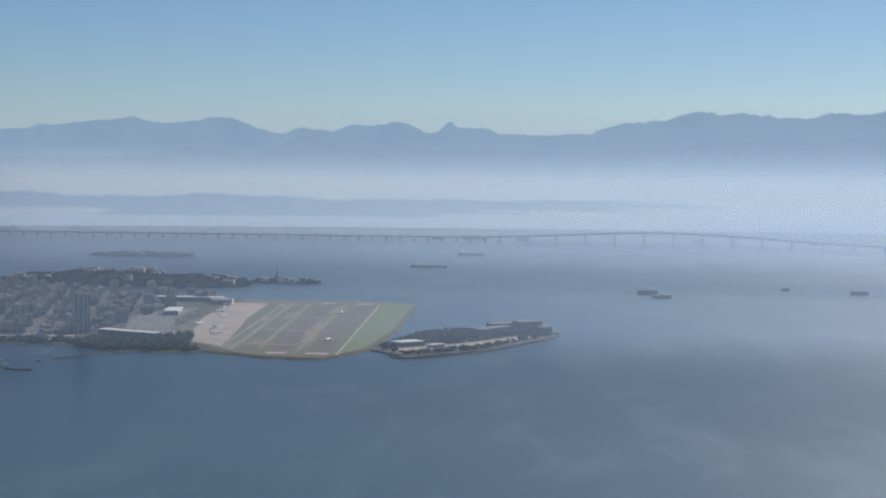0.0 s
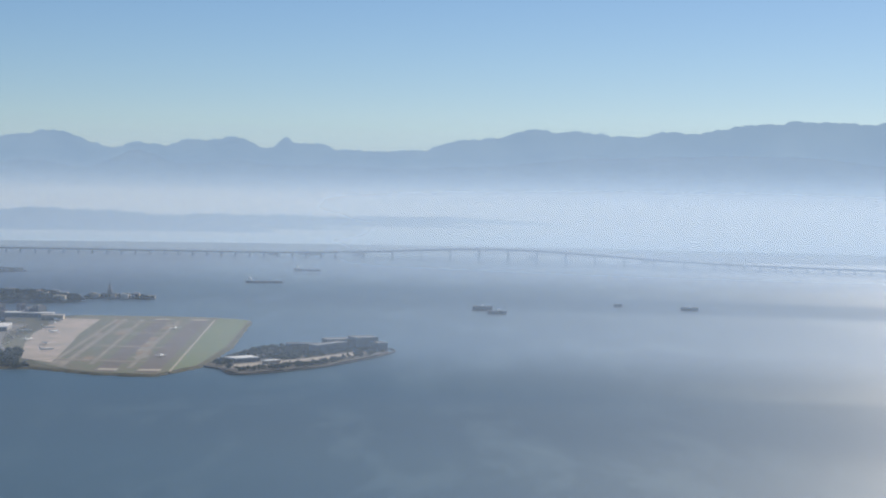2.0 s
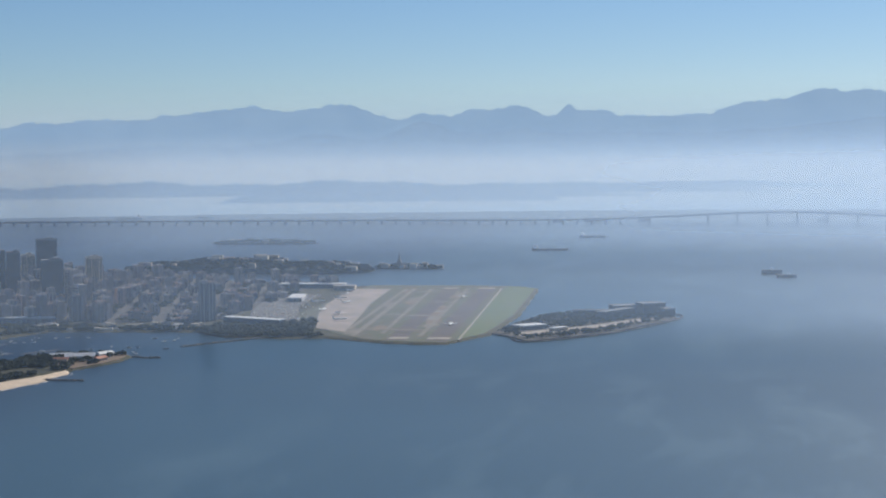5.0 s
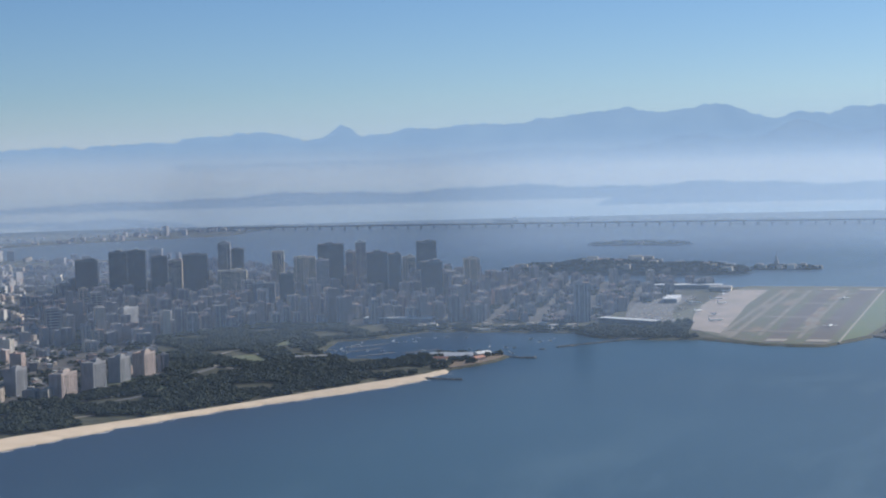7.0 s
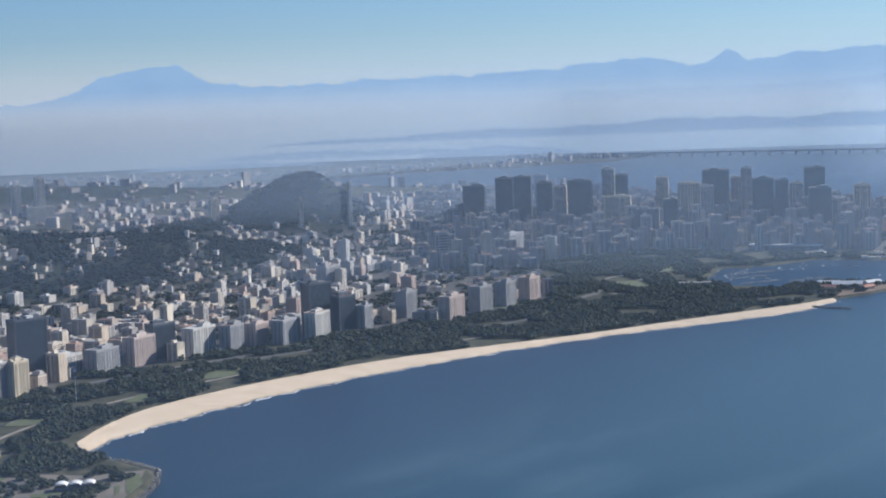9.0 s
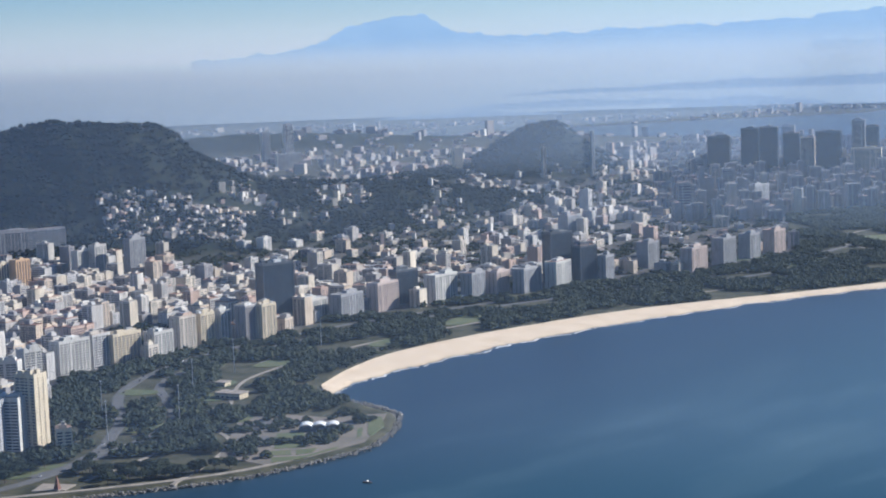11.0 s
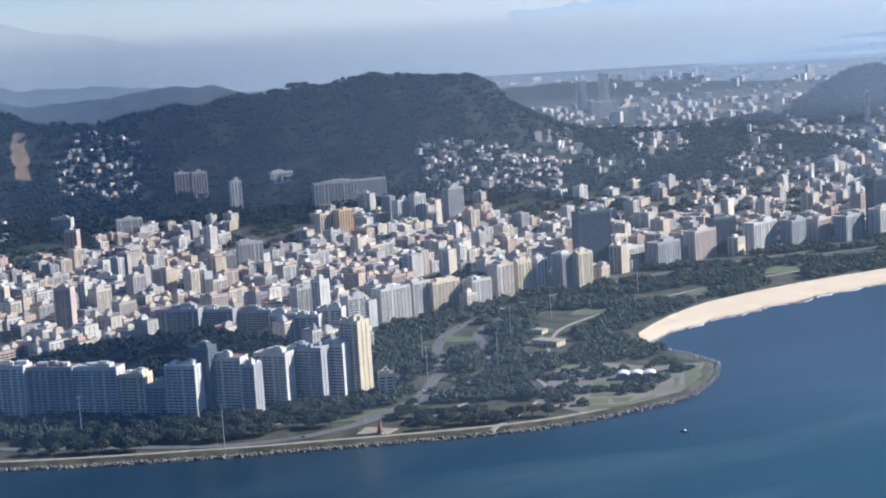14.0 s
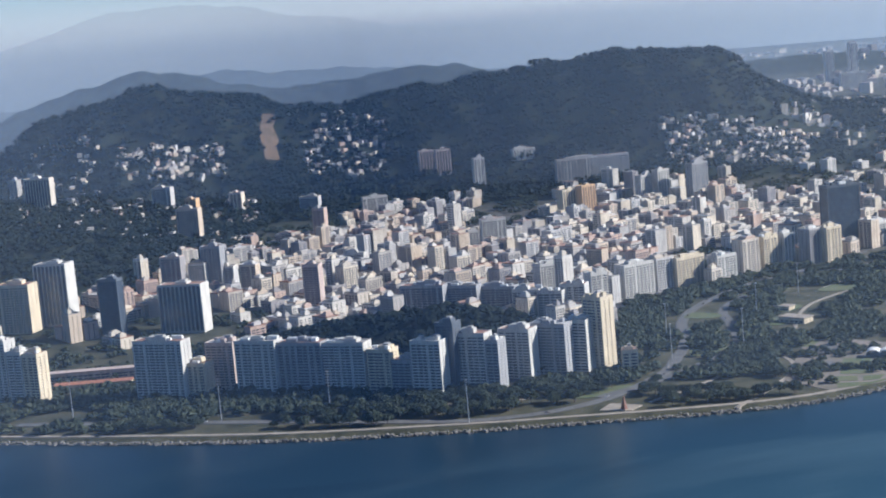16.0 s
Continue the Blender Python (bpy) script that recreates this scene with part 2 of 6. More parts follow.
# ---- mesh helpers ----
def mesh_from(name, verts, faces, mats, index=None, tint=None, smooth=False):
    """A mesh from arrays of verts (bay metres) and faces of one size; scaled to the scene."""
    me = bpy.data.meshes.new(name)
    v = np.asarray(verts, dtype=np.float32) * K
    f = np.asarray(faces, dtype=np.int32)
    size = f.shape[1]
    me.vertices.add(len(v)), me.loops.add(f.size), me.polygons.add(len(f))
    me.vertices.foreach_set("co", v.ravel())
    me.loops.foreach_set("vertex_index", f.ravel())
    me.polygons.foreach_set("loop_start", np.arange(0, f.size, size, dtype=np.int32))
    me.polygons.foreach_set("loop_total", np.full(len(f), size, dtype=np.int32))
    for m in mats:
        me.materials.append(m)
    if index is not None:
        me.polygons.foreach_set("material_index", np.asarray(index, dtype=np.int32))
    me.polygons.foreach_set("use_smooth", np.full(len(f), smooth, dtype=bool))
    if tint is not None:
        me.attributes.new("tint", "FLOAT", "FACE").data.foreach_set("value", np.asarray(tint, dtype=np.float32))
    me.update(calc_edges=True)
    me.validate()
    return me


CUBE_V = np.array([[x, y, z] for z in (0, 1) for y in (-0.5, 0.5) for x in (-0.5, 0.5)], dtype=float)
CUBE_F = np.array([[0, 2, 3, 1], [4, 5, 7, 6], [0, 1, 5, 4], [2, 6, 7, 3], [1, 3, 7, 5], [0, 4, 6, 2]])


def boxes(rows):
    """Verts and faces for many boxes: centre x, y, foot z, size x, y, z."""
    r = np.asarray(rows, dtype=float)
    v = CUBE_V[None] * r[:, None, 3:6] + r[:, None, 0:3]
    f = CUBE_F[None] + 8 * np.arange(len(r))[:, None, None]
    return v.reshape(-1, 3), f.reshape(-1, 4)


def scatter(tv, tf, place, scale, turn):
    """One template set down at many places."""
    c, s = np.cos(turn), np.sin(turn)
    v = tv[None] * scale[:, None, :]
    x = v[..., 0] * c[:, None] - v[..., 1] * s[:, None]
    y = v[..., 0] * s[:, None] + v[..., 1] * c[:, None]
    v = np.stack([x, y, v[..., 2]], -1) + place[:, None, :]
    f = tf[None] + len(tv) * np.arange(len(place))[:, None, None]
    return v.reshape(-1, 3), f.reshape(-1, tf.shape[1])


def part(name, me, parent=None, label=""):
    ob = new(name, me)
    ob.parent = parent
    if label:
        ob["label"] = label
    return ob


def thing(name, x, y, z, turn, label, category, group=""):
    ob = new(name)
    ob.matrix_basis = pose(x * K, y * K, z * K, 0, 0, turn)
    return tagged(ob, label, category, group)


def structure(name, me, label, category="ground"):
    return tagged(new(name, me), label, category, "", "structure")


def stuff(name, me, label, category):
    return tagged(new(name, me), label, category, "", "stuff")


rng = np.random.default_rng(7)

# ---- the lie of the land ----
COAST = [(-1980, 140), (-1712, 438), (-1598, 534), (-1487, 645), (-1379, 785), (-1329, 862), (-1260, 974), (-1219, 1065),
         (-1208, 1153), (-1208, 1216), (-1238, 1282), (-1268, 1324), (-1300, 1352), (-1364, 1368), (-1403, 1380), (-1450, 1395)]
BEACH_IN = [(-1520, 1437), (-1565, 1530), (-1600, 1660), (-1592, 1870), (-1535, 2133), (-1405, 2423), (-1310, 2650), (-1215, 2860), (-1188, 2930), (-1172, 2999)]
BEACH_SEA = [(-1445, 1390), (-1475, 1490), (-1484, 1650), (-1482, 1815), (-1452, 2010), (-1395, 2240), (-1312, 2460), (-1222, 2640), (-1160, 2790), (-1150, 2960)]
NORTH = [(-1150, 2990), (-1130, 3040), (-1112, 3118), (-1115, 3200), (-1180, 3250), (-1260, 3190), (-1330, 3120), (-1424, 3100), (-1520, 3190),
         (-1579, 3400), (-1502, 3475), (-1457, 3626), (-1269, 3640), (-1125, 3640), (-1045, 3545), (-930, 3522), (-820, 3535), (-740, 3490), (-668, 3443), (-550, 3430),
         (-509, 3536), (-478, 3620), (-466, 4050), (-501, 4829), (-560, 4900), (-691, 4931), (-954, 4934), (-1058, 4900),
         (-1094, 5030), (-1439, 5093), (-1849, 5300), (-2300, 5500), (-3000, 5800), (-3700, 6250), (-4485, 6282), (-5324, 6314), (-5600, 5900)]
FARSIDE = [(-5750, 6000), (-5500, 6700), (-5000, 7700), (-4500, 8350), (-4700, 9300), (-5600, 9500), (-6600, 8900), (-7700, 8760), (-9500, 8200), (-12500, 5200), (-12500, -600), (-2600, -600)]
BEACH_IN = [(x * 0.989 + 24 * min(1, (3000 - y) / 500), y * 0.989 - 6) for x, y in BEACH_IN]   # the park edge stands above the sand
LAND = np.array(COAST + BEACH_IN + NORTH + FARSIDE, dtype=float)
PARK_LINE = [(-2000, 430), (-1900, 560), (-1760, 660), (-1560, 830), (-1480, 930), (-1465, 1030), (-1560, 1090), (-1700, 1180), (-1790, 1270),
             (-1800, 1450), (-1830, 1560), (-1800, 1630), (-1840, 1770), (-1800, 2050), (-1730, 2330), (-1650, 2500), (-1640, 2790), (-1800, 3000),
             (-2020, 3400), (-1900, 3700), (-1500, 3800), (-1150, 3850), (-1150, 4800), (-1000, 4930)]
PARK = np.array(PARK_LINE + [(-300, 4900), (-300, 400)], dtype=float)


def inside(poly, x, y):
    hit = np.zeros(np.shape(x), dtype=bool)
    for (x0, y0), (x1, y1) in zip(poly, np.roll(poly, -1, 0)):
        if y0 != y1:
            hit ^= ((y0 > y) != (y1 > y)) & (x < (x1 - x0) * (y - y0) / (y1 - y0) + x0)
    return hit


def edge_distance(poly, x, y, closed=True):
    best = np.full(np.shape(x), 1e9)
    pts = list(poly)
    for (x0, y0), (x1, y1) in zip(pts, pts[1:] + (pts[:1] if closed else [])):
        dx, dy = x1 - x0, y1 - y0
        s = np.clip(((x - x0) * dx + (y - y0) * dy) / (dx * dx + dy * dy + 1e-9), 0, 1)
        best = np.minimum(best, np.hypot(x - x0 - s * dx, y - y0 - s * dy))
    return best


# hills: azimuth, distance, height, half-width across the view, half-width along it
HILLS = [(-55.8, 3950, 222, 300, 320), (-51.9, 3950, 78, 120, 220), (-60.8, 3950, 62, 190, 260), (-68.3, 3900, 215, 260, 300),
         (-72.8, 3850, 100, 190, 260), (-64.5, 3950, 10, 170, 240), (-47.0, 4050, 62, 230, 300), (-42.5, 4150, 48, 200, 200), (-38.8, 4350, 12, 180, 180),
         (-39.0, 5350, 118, 125, 150), (-37.8, 5350, 40, 110, 150), (-41.0, 5300, 18, 220, 200), (-43.6, 5000, 26, 150, 200), (-70.0, 6900, 240, 420, 420), (-75.5, 5400, 120, 350, 350),
         (-60.5, 6600, 180, 360, 350), (-78.0, 3000, 120, 300, 400), (-31.0, 5300, 14, 500, 300), (-63.6, 8200, 165, 420, 300), (-67.6, 8500, 140, 220, 250), (-48, 7600, 70, 600, 300)]
VIUVA = [(-1690, 905, 40, 105, 70), (-1620, 965, 22, 60, 50), (-1800, 825, 18, 80, 60)]


def hills(x, y):
    z = np.zeros(np.shape(x))
    for az, r, h, sx, sy in HILLS:
        a = math.radians(az)
        u = x * math.cos(a) - y * math.sin(a)
        v = x * math.sin(a) + y * math.cos(a) - r
        q = (u / sx) ** 2 + (v / sy) ** 2
        z = z + h * np.exp(-0.5 * q)
    for cx, cy, h, sx, sy in VIUVA:
        u, v = (x - cx) * 0.77 + (y - cy) * 0.64, -(x - cx) * 0.64 + (y - cy) * 0.77
        z = z + h * np.exp(-0.5 * ((u / sx) ** 2 + (v / sy) ** 2))
    rough = np.sin(x / 83 + 1.3 * np.sin(y / 61)) * np.sin(y / 97 + 1.1 * np.sin(x / 71)) + 0.5 * np.sin(x / 31 + y / 47) * np.sin(y / 37 - x / 53)
    return z * (1 + 0.07 * rough)


def terrain(x, y):
    x, y = np.asarray(x, dtype=float), np.asarray(y, dtype=float)
    d = edge_distance(LAND, x, y)
    d = np.where(inside(LAND, x, y), d, -d)
    shelf = np.clip(d / 6.0, -1, 1)
    return np.where(shelf > 0, 3.4 * np.sqrt(np.clip(shelf, 0, 1)), 8 * shelf) + np.where(d > 0, hills(x, y) * np.clip(d / 60, 0, 1), 0)


def height(x, y):
    return float(terrain(np.array([x]), np.array([y]))[0])


# ---- sea and land ----
ring = np.radians(np.arange(0, 360, 6))
radii = [0.5, 60, 400, 900, 2000, 4000, 7000, 11600]
sv = [(0, 0, 0)] + [(r * math.sin(a), r * math.cos(a), 0) for r in radii for a in ring]
n_ring = len(ring)
sf = [(1 + i * n_ring + j, 1 + i * n_ring + (j + 1) % n_ring, 1 + (i + 1) * n_ring + (j + 1) % n_ring, 1 + (i + 1) * n_ring + j)
      for i in range(len(radii) - 1) for j in range(n_ring)]
structure("water", mesh_from("water", sv, [f[::-1] for f in sf], [M["water"]]), "calm blue bay water with pale wind streaks", "water")

azs = np.radians(np.arange(-84, 1.01, 0.14))
rads = 1150 * (11300 / 1150) ** np.linspace(0, 1, 330)
gx, gy = rads[:, None] * np.sin(azs)[None], rads[:, None] * np.cos(azs)[None]
gz = terrain(gx, gy)
n_az = len(azs)
idx = np.arange(len(rads) * n_az).reshape(len(rads), n_az)
gf = np.stack([idx[:-1, :-1], idx[:-1, 1:], idx[1:, 1:], idx[1:, :-1]], -1).reshape(-1, 4)
keep = gz.ravel()[gf].max(1) > -7.9
land_me = mesh_from("ground", np.stack([gx, gy, gz], -1).reshape(-1, 3), gf[keep][:, ::-1], [M["ground"]], smooth=True)
land_me.attributes.new("planted", "FLOAT", "POINT").data.foreach_set(
    "value", np.maximum(inside(PARK, gx, gy) | ((np.degrees(np.arctan2(gx, gy)) < -66) & (np.hypot(gx, gy) < 2350)), 0.7 * (np.hypot(gx, gy) > 5500)).ravel().astype(np.float32))
structure("ground", land_me, "city ground rising to wooded hills behind the shore")


def along(line, step):
    """Points, headings and running length on a line smoothed through its corners."""
    p = np.array(line, dtype=float)
    t = np.arange(len(p))
    s = np.linspace(0, len(p) - 1, 14 * len(p))
    i = np.clip(s.astype(int), 0, len(p) - 2)
    u = (s - i)[:, None]
    q = np.vstack([2 * p[0] - p[1], p, 2 * p[-1] - p[-2]])
    a, b, c, d = q[i], q[i + 1], q[i + 2], q[i + 3]
    pts = 0.5 * (2 * b + (c - a) * u + (2 * a - 5 * b + 4 * c - d) * u ** 2 + (3 * b - a - 3 * c + d) * u ** 3)
    seg = np.r_[0, np.cumsum(np.hypot(*np.diff(pts, axis=0).T))]
    w = np.arange(0, seg[-1], step)
    out = np.stack([np.interp(w, seg, pts[:, 0]), np.interp(w, seg, pts[:, 1])], -1)
    head = np.arctan2(*np.gradient(out, axis=0)[:, ::-1].T)
    return out, head


def ribbon(line, width, lift, name, mat, label, category, step=8):
    pts, head = along(line, step)
    nrm = np.stack([-np.sin(head), np.cos(head)], -1)
    rows = [pts + nrm * width * k for k in (-0.5, -0.5, 0.5, 0.5)]
    z = np.max([terrain(*(pts + nrm * width * k).T) for k in (-0.5, 0, 0.5)], axis=0) + lift
    zs = [z - 1.5, z, z, z - 1.5]
    v = np.stack([np.column_stack([r, q]) for r, q in zip(rows, zs)], 1).reshape(-1, 3)
    n = len(pts)
    f = [(4 * i + k, 4 * i + k + 1, 4 * i + k + 5, 4 * i + k + 4) for i in range(n - 1) for k in range(3)]
    return structure(name, mesh_from(name, v, [q[::-1] for q in f], [mat]), label, category)


# beach: a sloping strip between park edge and water
sea_l, _ = along(BEACH_SEA, 9)
inn_l, _ = along(BEACH_IN, 9)
n_b = 190
sea_l = np.stack([np.interp(np.linspace(0, 1, n_b), np.linspace(0, 1, len(sea_l)), sea_l[:, k]) for k in (0, 1)], -1)
inn_l = np.stack([np.interp(np.linspace(0, 1, n_b), np.linspace(0, 1, len(inn_l)), inn_l[:, k]) for k in (0, 1)], -1)
cusp = 3.0 * np.sin(np.arange(n_b) * 0.55) + 2 * rng.standard_normal(n_b)
sea_l[:, 0] += cusp
bv = []
for k, (s, z) in enumerate([(-0.06, 4.4), (0.0, 3.9), (0.3, 3.4), (0.7, 2.2), (0.92, 0.7), (1.15, -1.0)]):
    q = inn_l * (1 - s) + sea_l * s
    bv.append(np.column_stack([q, np.full(n_b, z) + 0.15 * rng.standard_normal(n_b)]))
bv = np.stack(bv, 1).reshape(-1, 3)
bf = [(6 * i + k, 6 * i + k + 1, 6 * i + k + 7, 6 * i + k + 6) for i in range(n_b - 1) for k in range(5)]
structure("beach", mesh_from("beach", bv, bf, [M["sand"]], smooth=True), "pale golden sand beach curving along the bay", "beach")
# surf: a thin ragged line of foam, thinning out northwards
out_d = sea_l - inn_l
out_d = out_d / np.hypot(*out_d.T)[:, None]
t_s = np.linspace(0, 1, n_b * 4)
line_s = np.stack([np.interp(t_s, np.linspace(0, 1, n_b), sea_l[:, k]) for k in (0, 1)], -1)
dir_s = np.stack([np.interp(t_s, np.linspace(0, 1, n_b), out_d[:, k]) for k in (0, 1)], -1)
wob = np.convolve(rng.standard_normal(len(t_s) + 8), np.ones(9) / 3, "valid")
wide_s = np.clip(2.2 + 2.0 * wob, 0.15, 7) * np.clip(1.25 - t_s, 0.25, 1)
off_s = 5 + 2.5 * np.sin(t_s * 70) + 1.5 * np.convolve(rng.standard_normal(len(t_s) + 14), np.ones(15) / 4, "valid")
edge_in, edge_out = line_s + dir_s * off_s[:, None], line_s + dir_s * (off_s + wide_s)[:, None]
wv = np.stack([np.column_stack([edge_in, np.full(len(t_s), 0.10)]), np.column_stack([(edge_in + edge_out) / 2, np.full(len(t_s), 0.42)]), np.column_stack([edge_out, np.full(len(t_s), 0.06)])], 1).reshape(-1, 3)
wf = [(3 * i + k, 3 * i + k + 1, 3 * i + k + 4, 3 * i + k + 3) for i in range(len(t_s) - 1) for k in range(2) if i % 23 > 2]
stuff("surf", mesh_from("surf", wv, wf, [M["foam"]], smooth=True), "thin broken line of white surf", "surf")

# ---- distance: mountains, far shores and the mist in front of them ----
RANGE = [(-48, 0.10, 1.2), (-45.8, 0.32, 1.2), (-44.2, 0.91, 0.9), (-42.6, 0.86, 0.75), (-42.3, 0.11, 0.3), (-40.9, 0.43, 1.2), (-38, 0.35, 2), (-34.3, 0.55, 2.2), (-30, 0.57, 1.9), (-27.2, 0.74, 1.5), (-24.6, 0.47, 0.3), (-23.3, 0.69, 1.6), (-20.3, 0.81, 1.7), (-17, 0.99, 1.6), (-14.6, 0.98, 1.4), (-12, 1.32, 1.1)]
RANGE += [(-9.7, 0.97, 0.7), (-8.1, 1.00, 0.75), (-6.5, 1.22, 0.85), (-4.99, 0.38, 0.2), (-4.45, 0.99, 0.85), (-3, 0.65, 0.9), (-1.4, 0.73, 1), (0.3, 0.91, 0.9), (1.4, 0.70, 0.7), (2.8, 1.30, 0.9), (4.6, 1.34, 1.1), (7, 1.30, 1.3), (9.5, 1.17, 1.5), (12, 1.40, 1.8), (15.5, 1.77, 2.2)]
NEAR_RANGE = [(-18.0, 0.25, 2.0), (-13.0, 0.55, 1.3), (-9.8, 0.85, 0.8), (-7.0, 0.6, 1.4), (-3.5, 0.5, 1.6), (0.5, 0.45, 1.8), (4.5, 0.7, 2.0), (8.5, 0.75, 2.2), (13.0, 0.9, 2.6)]
WEST_RANGE = [(-78, 0.98, 2.5), (-73, 0.97, 1.8), (-70.8, 1.21, 1.3), (-68.5, 1.54, 1.3), (-66.3, 1.24, 1.2), (-63.7, 1.11, 1.5), (-60, 0.59, 2), (-56, 0.35, 2.2), (-52, 0.3, 2.2)]


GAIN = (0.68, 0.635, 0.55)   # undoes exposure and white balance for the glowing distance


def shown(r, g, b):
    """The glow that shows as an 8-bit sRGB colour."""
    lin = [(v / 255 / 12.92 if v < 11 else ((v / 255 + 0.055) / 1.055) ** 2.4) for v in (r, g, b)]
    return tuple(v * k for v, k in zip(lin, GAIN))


# self-lit surface: haze and daylight sit in the emission colour
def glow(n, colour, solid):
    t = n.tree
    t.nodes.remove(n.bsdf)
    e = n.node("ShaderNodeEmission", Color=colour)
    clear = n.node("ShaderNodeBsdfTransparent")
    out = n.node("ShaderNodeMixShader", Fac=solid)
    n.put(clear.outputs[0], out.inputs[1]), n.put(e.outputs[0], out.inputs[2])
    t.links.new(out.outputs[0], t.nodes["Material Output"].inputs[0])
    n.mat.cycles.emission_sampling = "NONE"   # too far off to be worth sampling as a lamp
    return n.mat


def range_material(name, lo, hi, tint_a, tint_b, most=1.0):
    """Far hills, dissolving downwards into the mist; haze and daylight are painted into their glow."""
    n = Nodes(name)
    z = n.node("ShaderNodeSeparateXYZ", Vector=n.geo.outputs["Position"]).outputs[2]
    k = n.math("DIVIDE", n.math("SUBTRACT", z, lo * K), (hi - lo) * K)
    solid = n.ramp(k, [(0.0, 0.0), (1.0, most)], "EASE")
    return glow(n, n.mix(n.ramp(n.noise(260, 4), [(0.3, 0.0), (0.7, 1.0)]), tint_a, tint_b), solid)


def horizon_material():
    """Self-lit mist on the horizon: its glow is painted whitest towards the sun, greyer over the town."""
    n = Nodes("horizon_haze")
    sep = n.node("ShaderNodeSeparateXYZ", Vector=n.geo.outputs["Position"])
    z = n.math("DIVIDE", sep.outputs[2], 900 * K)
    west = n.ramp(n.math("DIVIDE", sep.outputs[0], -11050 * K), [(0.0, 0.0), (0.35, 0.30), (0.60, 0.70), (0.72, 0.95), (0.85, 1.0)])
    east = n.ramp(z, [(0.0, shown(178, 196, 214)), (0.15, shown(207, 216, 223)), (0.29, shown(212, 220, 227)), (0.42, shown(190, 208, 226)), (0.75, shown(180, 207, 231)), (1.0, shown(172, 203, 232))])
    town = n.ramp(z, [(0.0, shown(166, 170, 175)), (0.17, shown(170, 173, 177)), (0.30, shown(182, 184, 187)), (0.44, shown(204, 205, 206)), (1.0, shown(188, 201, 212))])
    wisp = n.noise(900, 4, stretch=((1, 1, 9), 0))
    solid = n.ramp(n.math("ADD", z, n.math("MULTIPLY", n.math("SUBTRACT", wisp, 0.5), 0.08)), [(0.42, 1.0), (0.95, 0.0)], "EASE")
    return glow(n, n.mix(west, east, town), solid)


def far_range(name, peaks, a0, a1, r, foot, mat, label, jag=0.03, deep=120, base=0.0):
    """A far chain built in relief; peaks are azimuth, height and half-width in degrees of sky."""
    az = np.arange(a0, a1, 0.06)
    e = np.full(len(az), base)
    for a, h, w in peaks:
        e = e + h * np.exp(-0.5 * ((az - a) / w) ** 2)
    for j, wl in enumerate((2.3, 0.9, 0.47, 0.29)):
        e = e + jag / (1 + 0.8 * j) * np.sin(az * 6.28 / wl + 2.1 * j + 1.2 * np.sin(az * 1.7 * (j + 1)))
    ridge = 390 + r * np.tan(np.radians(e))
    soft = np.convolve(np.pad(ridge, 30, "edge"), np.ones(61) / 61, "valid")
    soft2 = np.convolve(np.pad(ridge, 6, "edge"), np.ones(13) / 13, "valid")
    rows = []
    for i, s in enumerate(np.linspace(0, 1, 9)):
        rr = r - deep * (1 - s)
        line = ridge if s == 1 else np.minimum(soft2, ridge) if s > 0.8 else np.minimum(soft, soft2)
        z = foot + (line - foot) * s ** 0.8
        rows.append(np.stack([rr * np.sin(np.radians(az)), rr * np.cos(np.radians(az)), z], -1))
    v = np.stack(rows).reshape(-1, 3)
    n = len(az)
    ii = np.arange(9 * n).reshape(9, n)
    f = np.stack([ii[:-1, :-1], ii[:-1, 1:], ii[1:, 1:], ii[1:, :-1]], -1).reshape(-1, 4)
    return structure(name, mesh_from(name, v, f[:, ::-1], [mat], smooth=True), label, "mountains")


far_range("backdrop_range", RANGE, -50, 19, 10900, 255, range_material("hazed_mountain_glow", 290, 520, shown(150, 176, 206), shown(157, 182, 210)),
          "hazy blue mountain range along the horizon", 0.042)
far_range("backdrop_foothills", NEAR_RANGE, -30, 19, 10700, 255, range_material("hazed_foothill_glow", 300, 500, shown(150, 174, 203), shown(156, 179, 206), 0.75),
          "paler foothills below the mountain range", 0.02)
far_range("backdrop_west", WEST_RANGE, -82, -47, 10500, 60, range_material("hazed_west_glow", 230, 430, shown(164, 168, 174), shown(168, 172, 178), 0.42),
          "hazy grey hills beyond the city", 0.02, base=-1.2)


def haze_wall(name, line, z0, z1, mat, label):
    """An upright sheet of mist along a line on the water."""
    zs = np.linspace(z0, z1, 9)
    v = np.array([(x, y, z) for z in zs for x, y in line])
    n = len(line)
    ii = np.arange(len(zs) * n).reshape(len(zs), n)
    f = np.stack([ii[:-1, :-1], ii[:-1, 1:], ii[1:, 1:], ii[1:, :-1]], -1).reshape(-1, 4)
    return structure(name, mesh_from(name, v, f, [mat], smooth=True), label, "haze")


def arc(r_west, r_east=None):
    """A line round the lookout, its radius easing from west to east past the town."""
    az = np.arange(-84, 24.1, 2.0)
    u = np.clip((az + 31) / 12, 0, 1)
    r = r_west + ((r_east or r_west) - r_west) * u * u * (3 - 2 * u)
    return np.stack([r * np.sin(np.radians(az)), r * np.cos(np.radians(az))], -1)


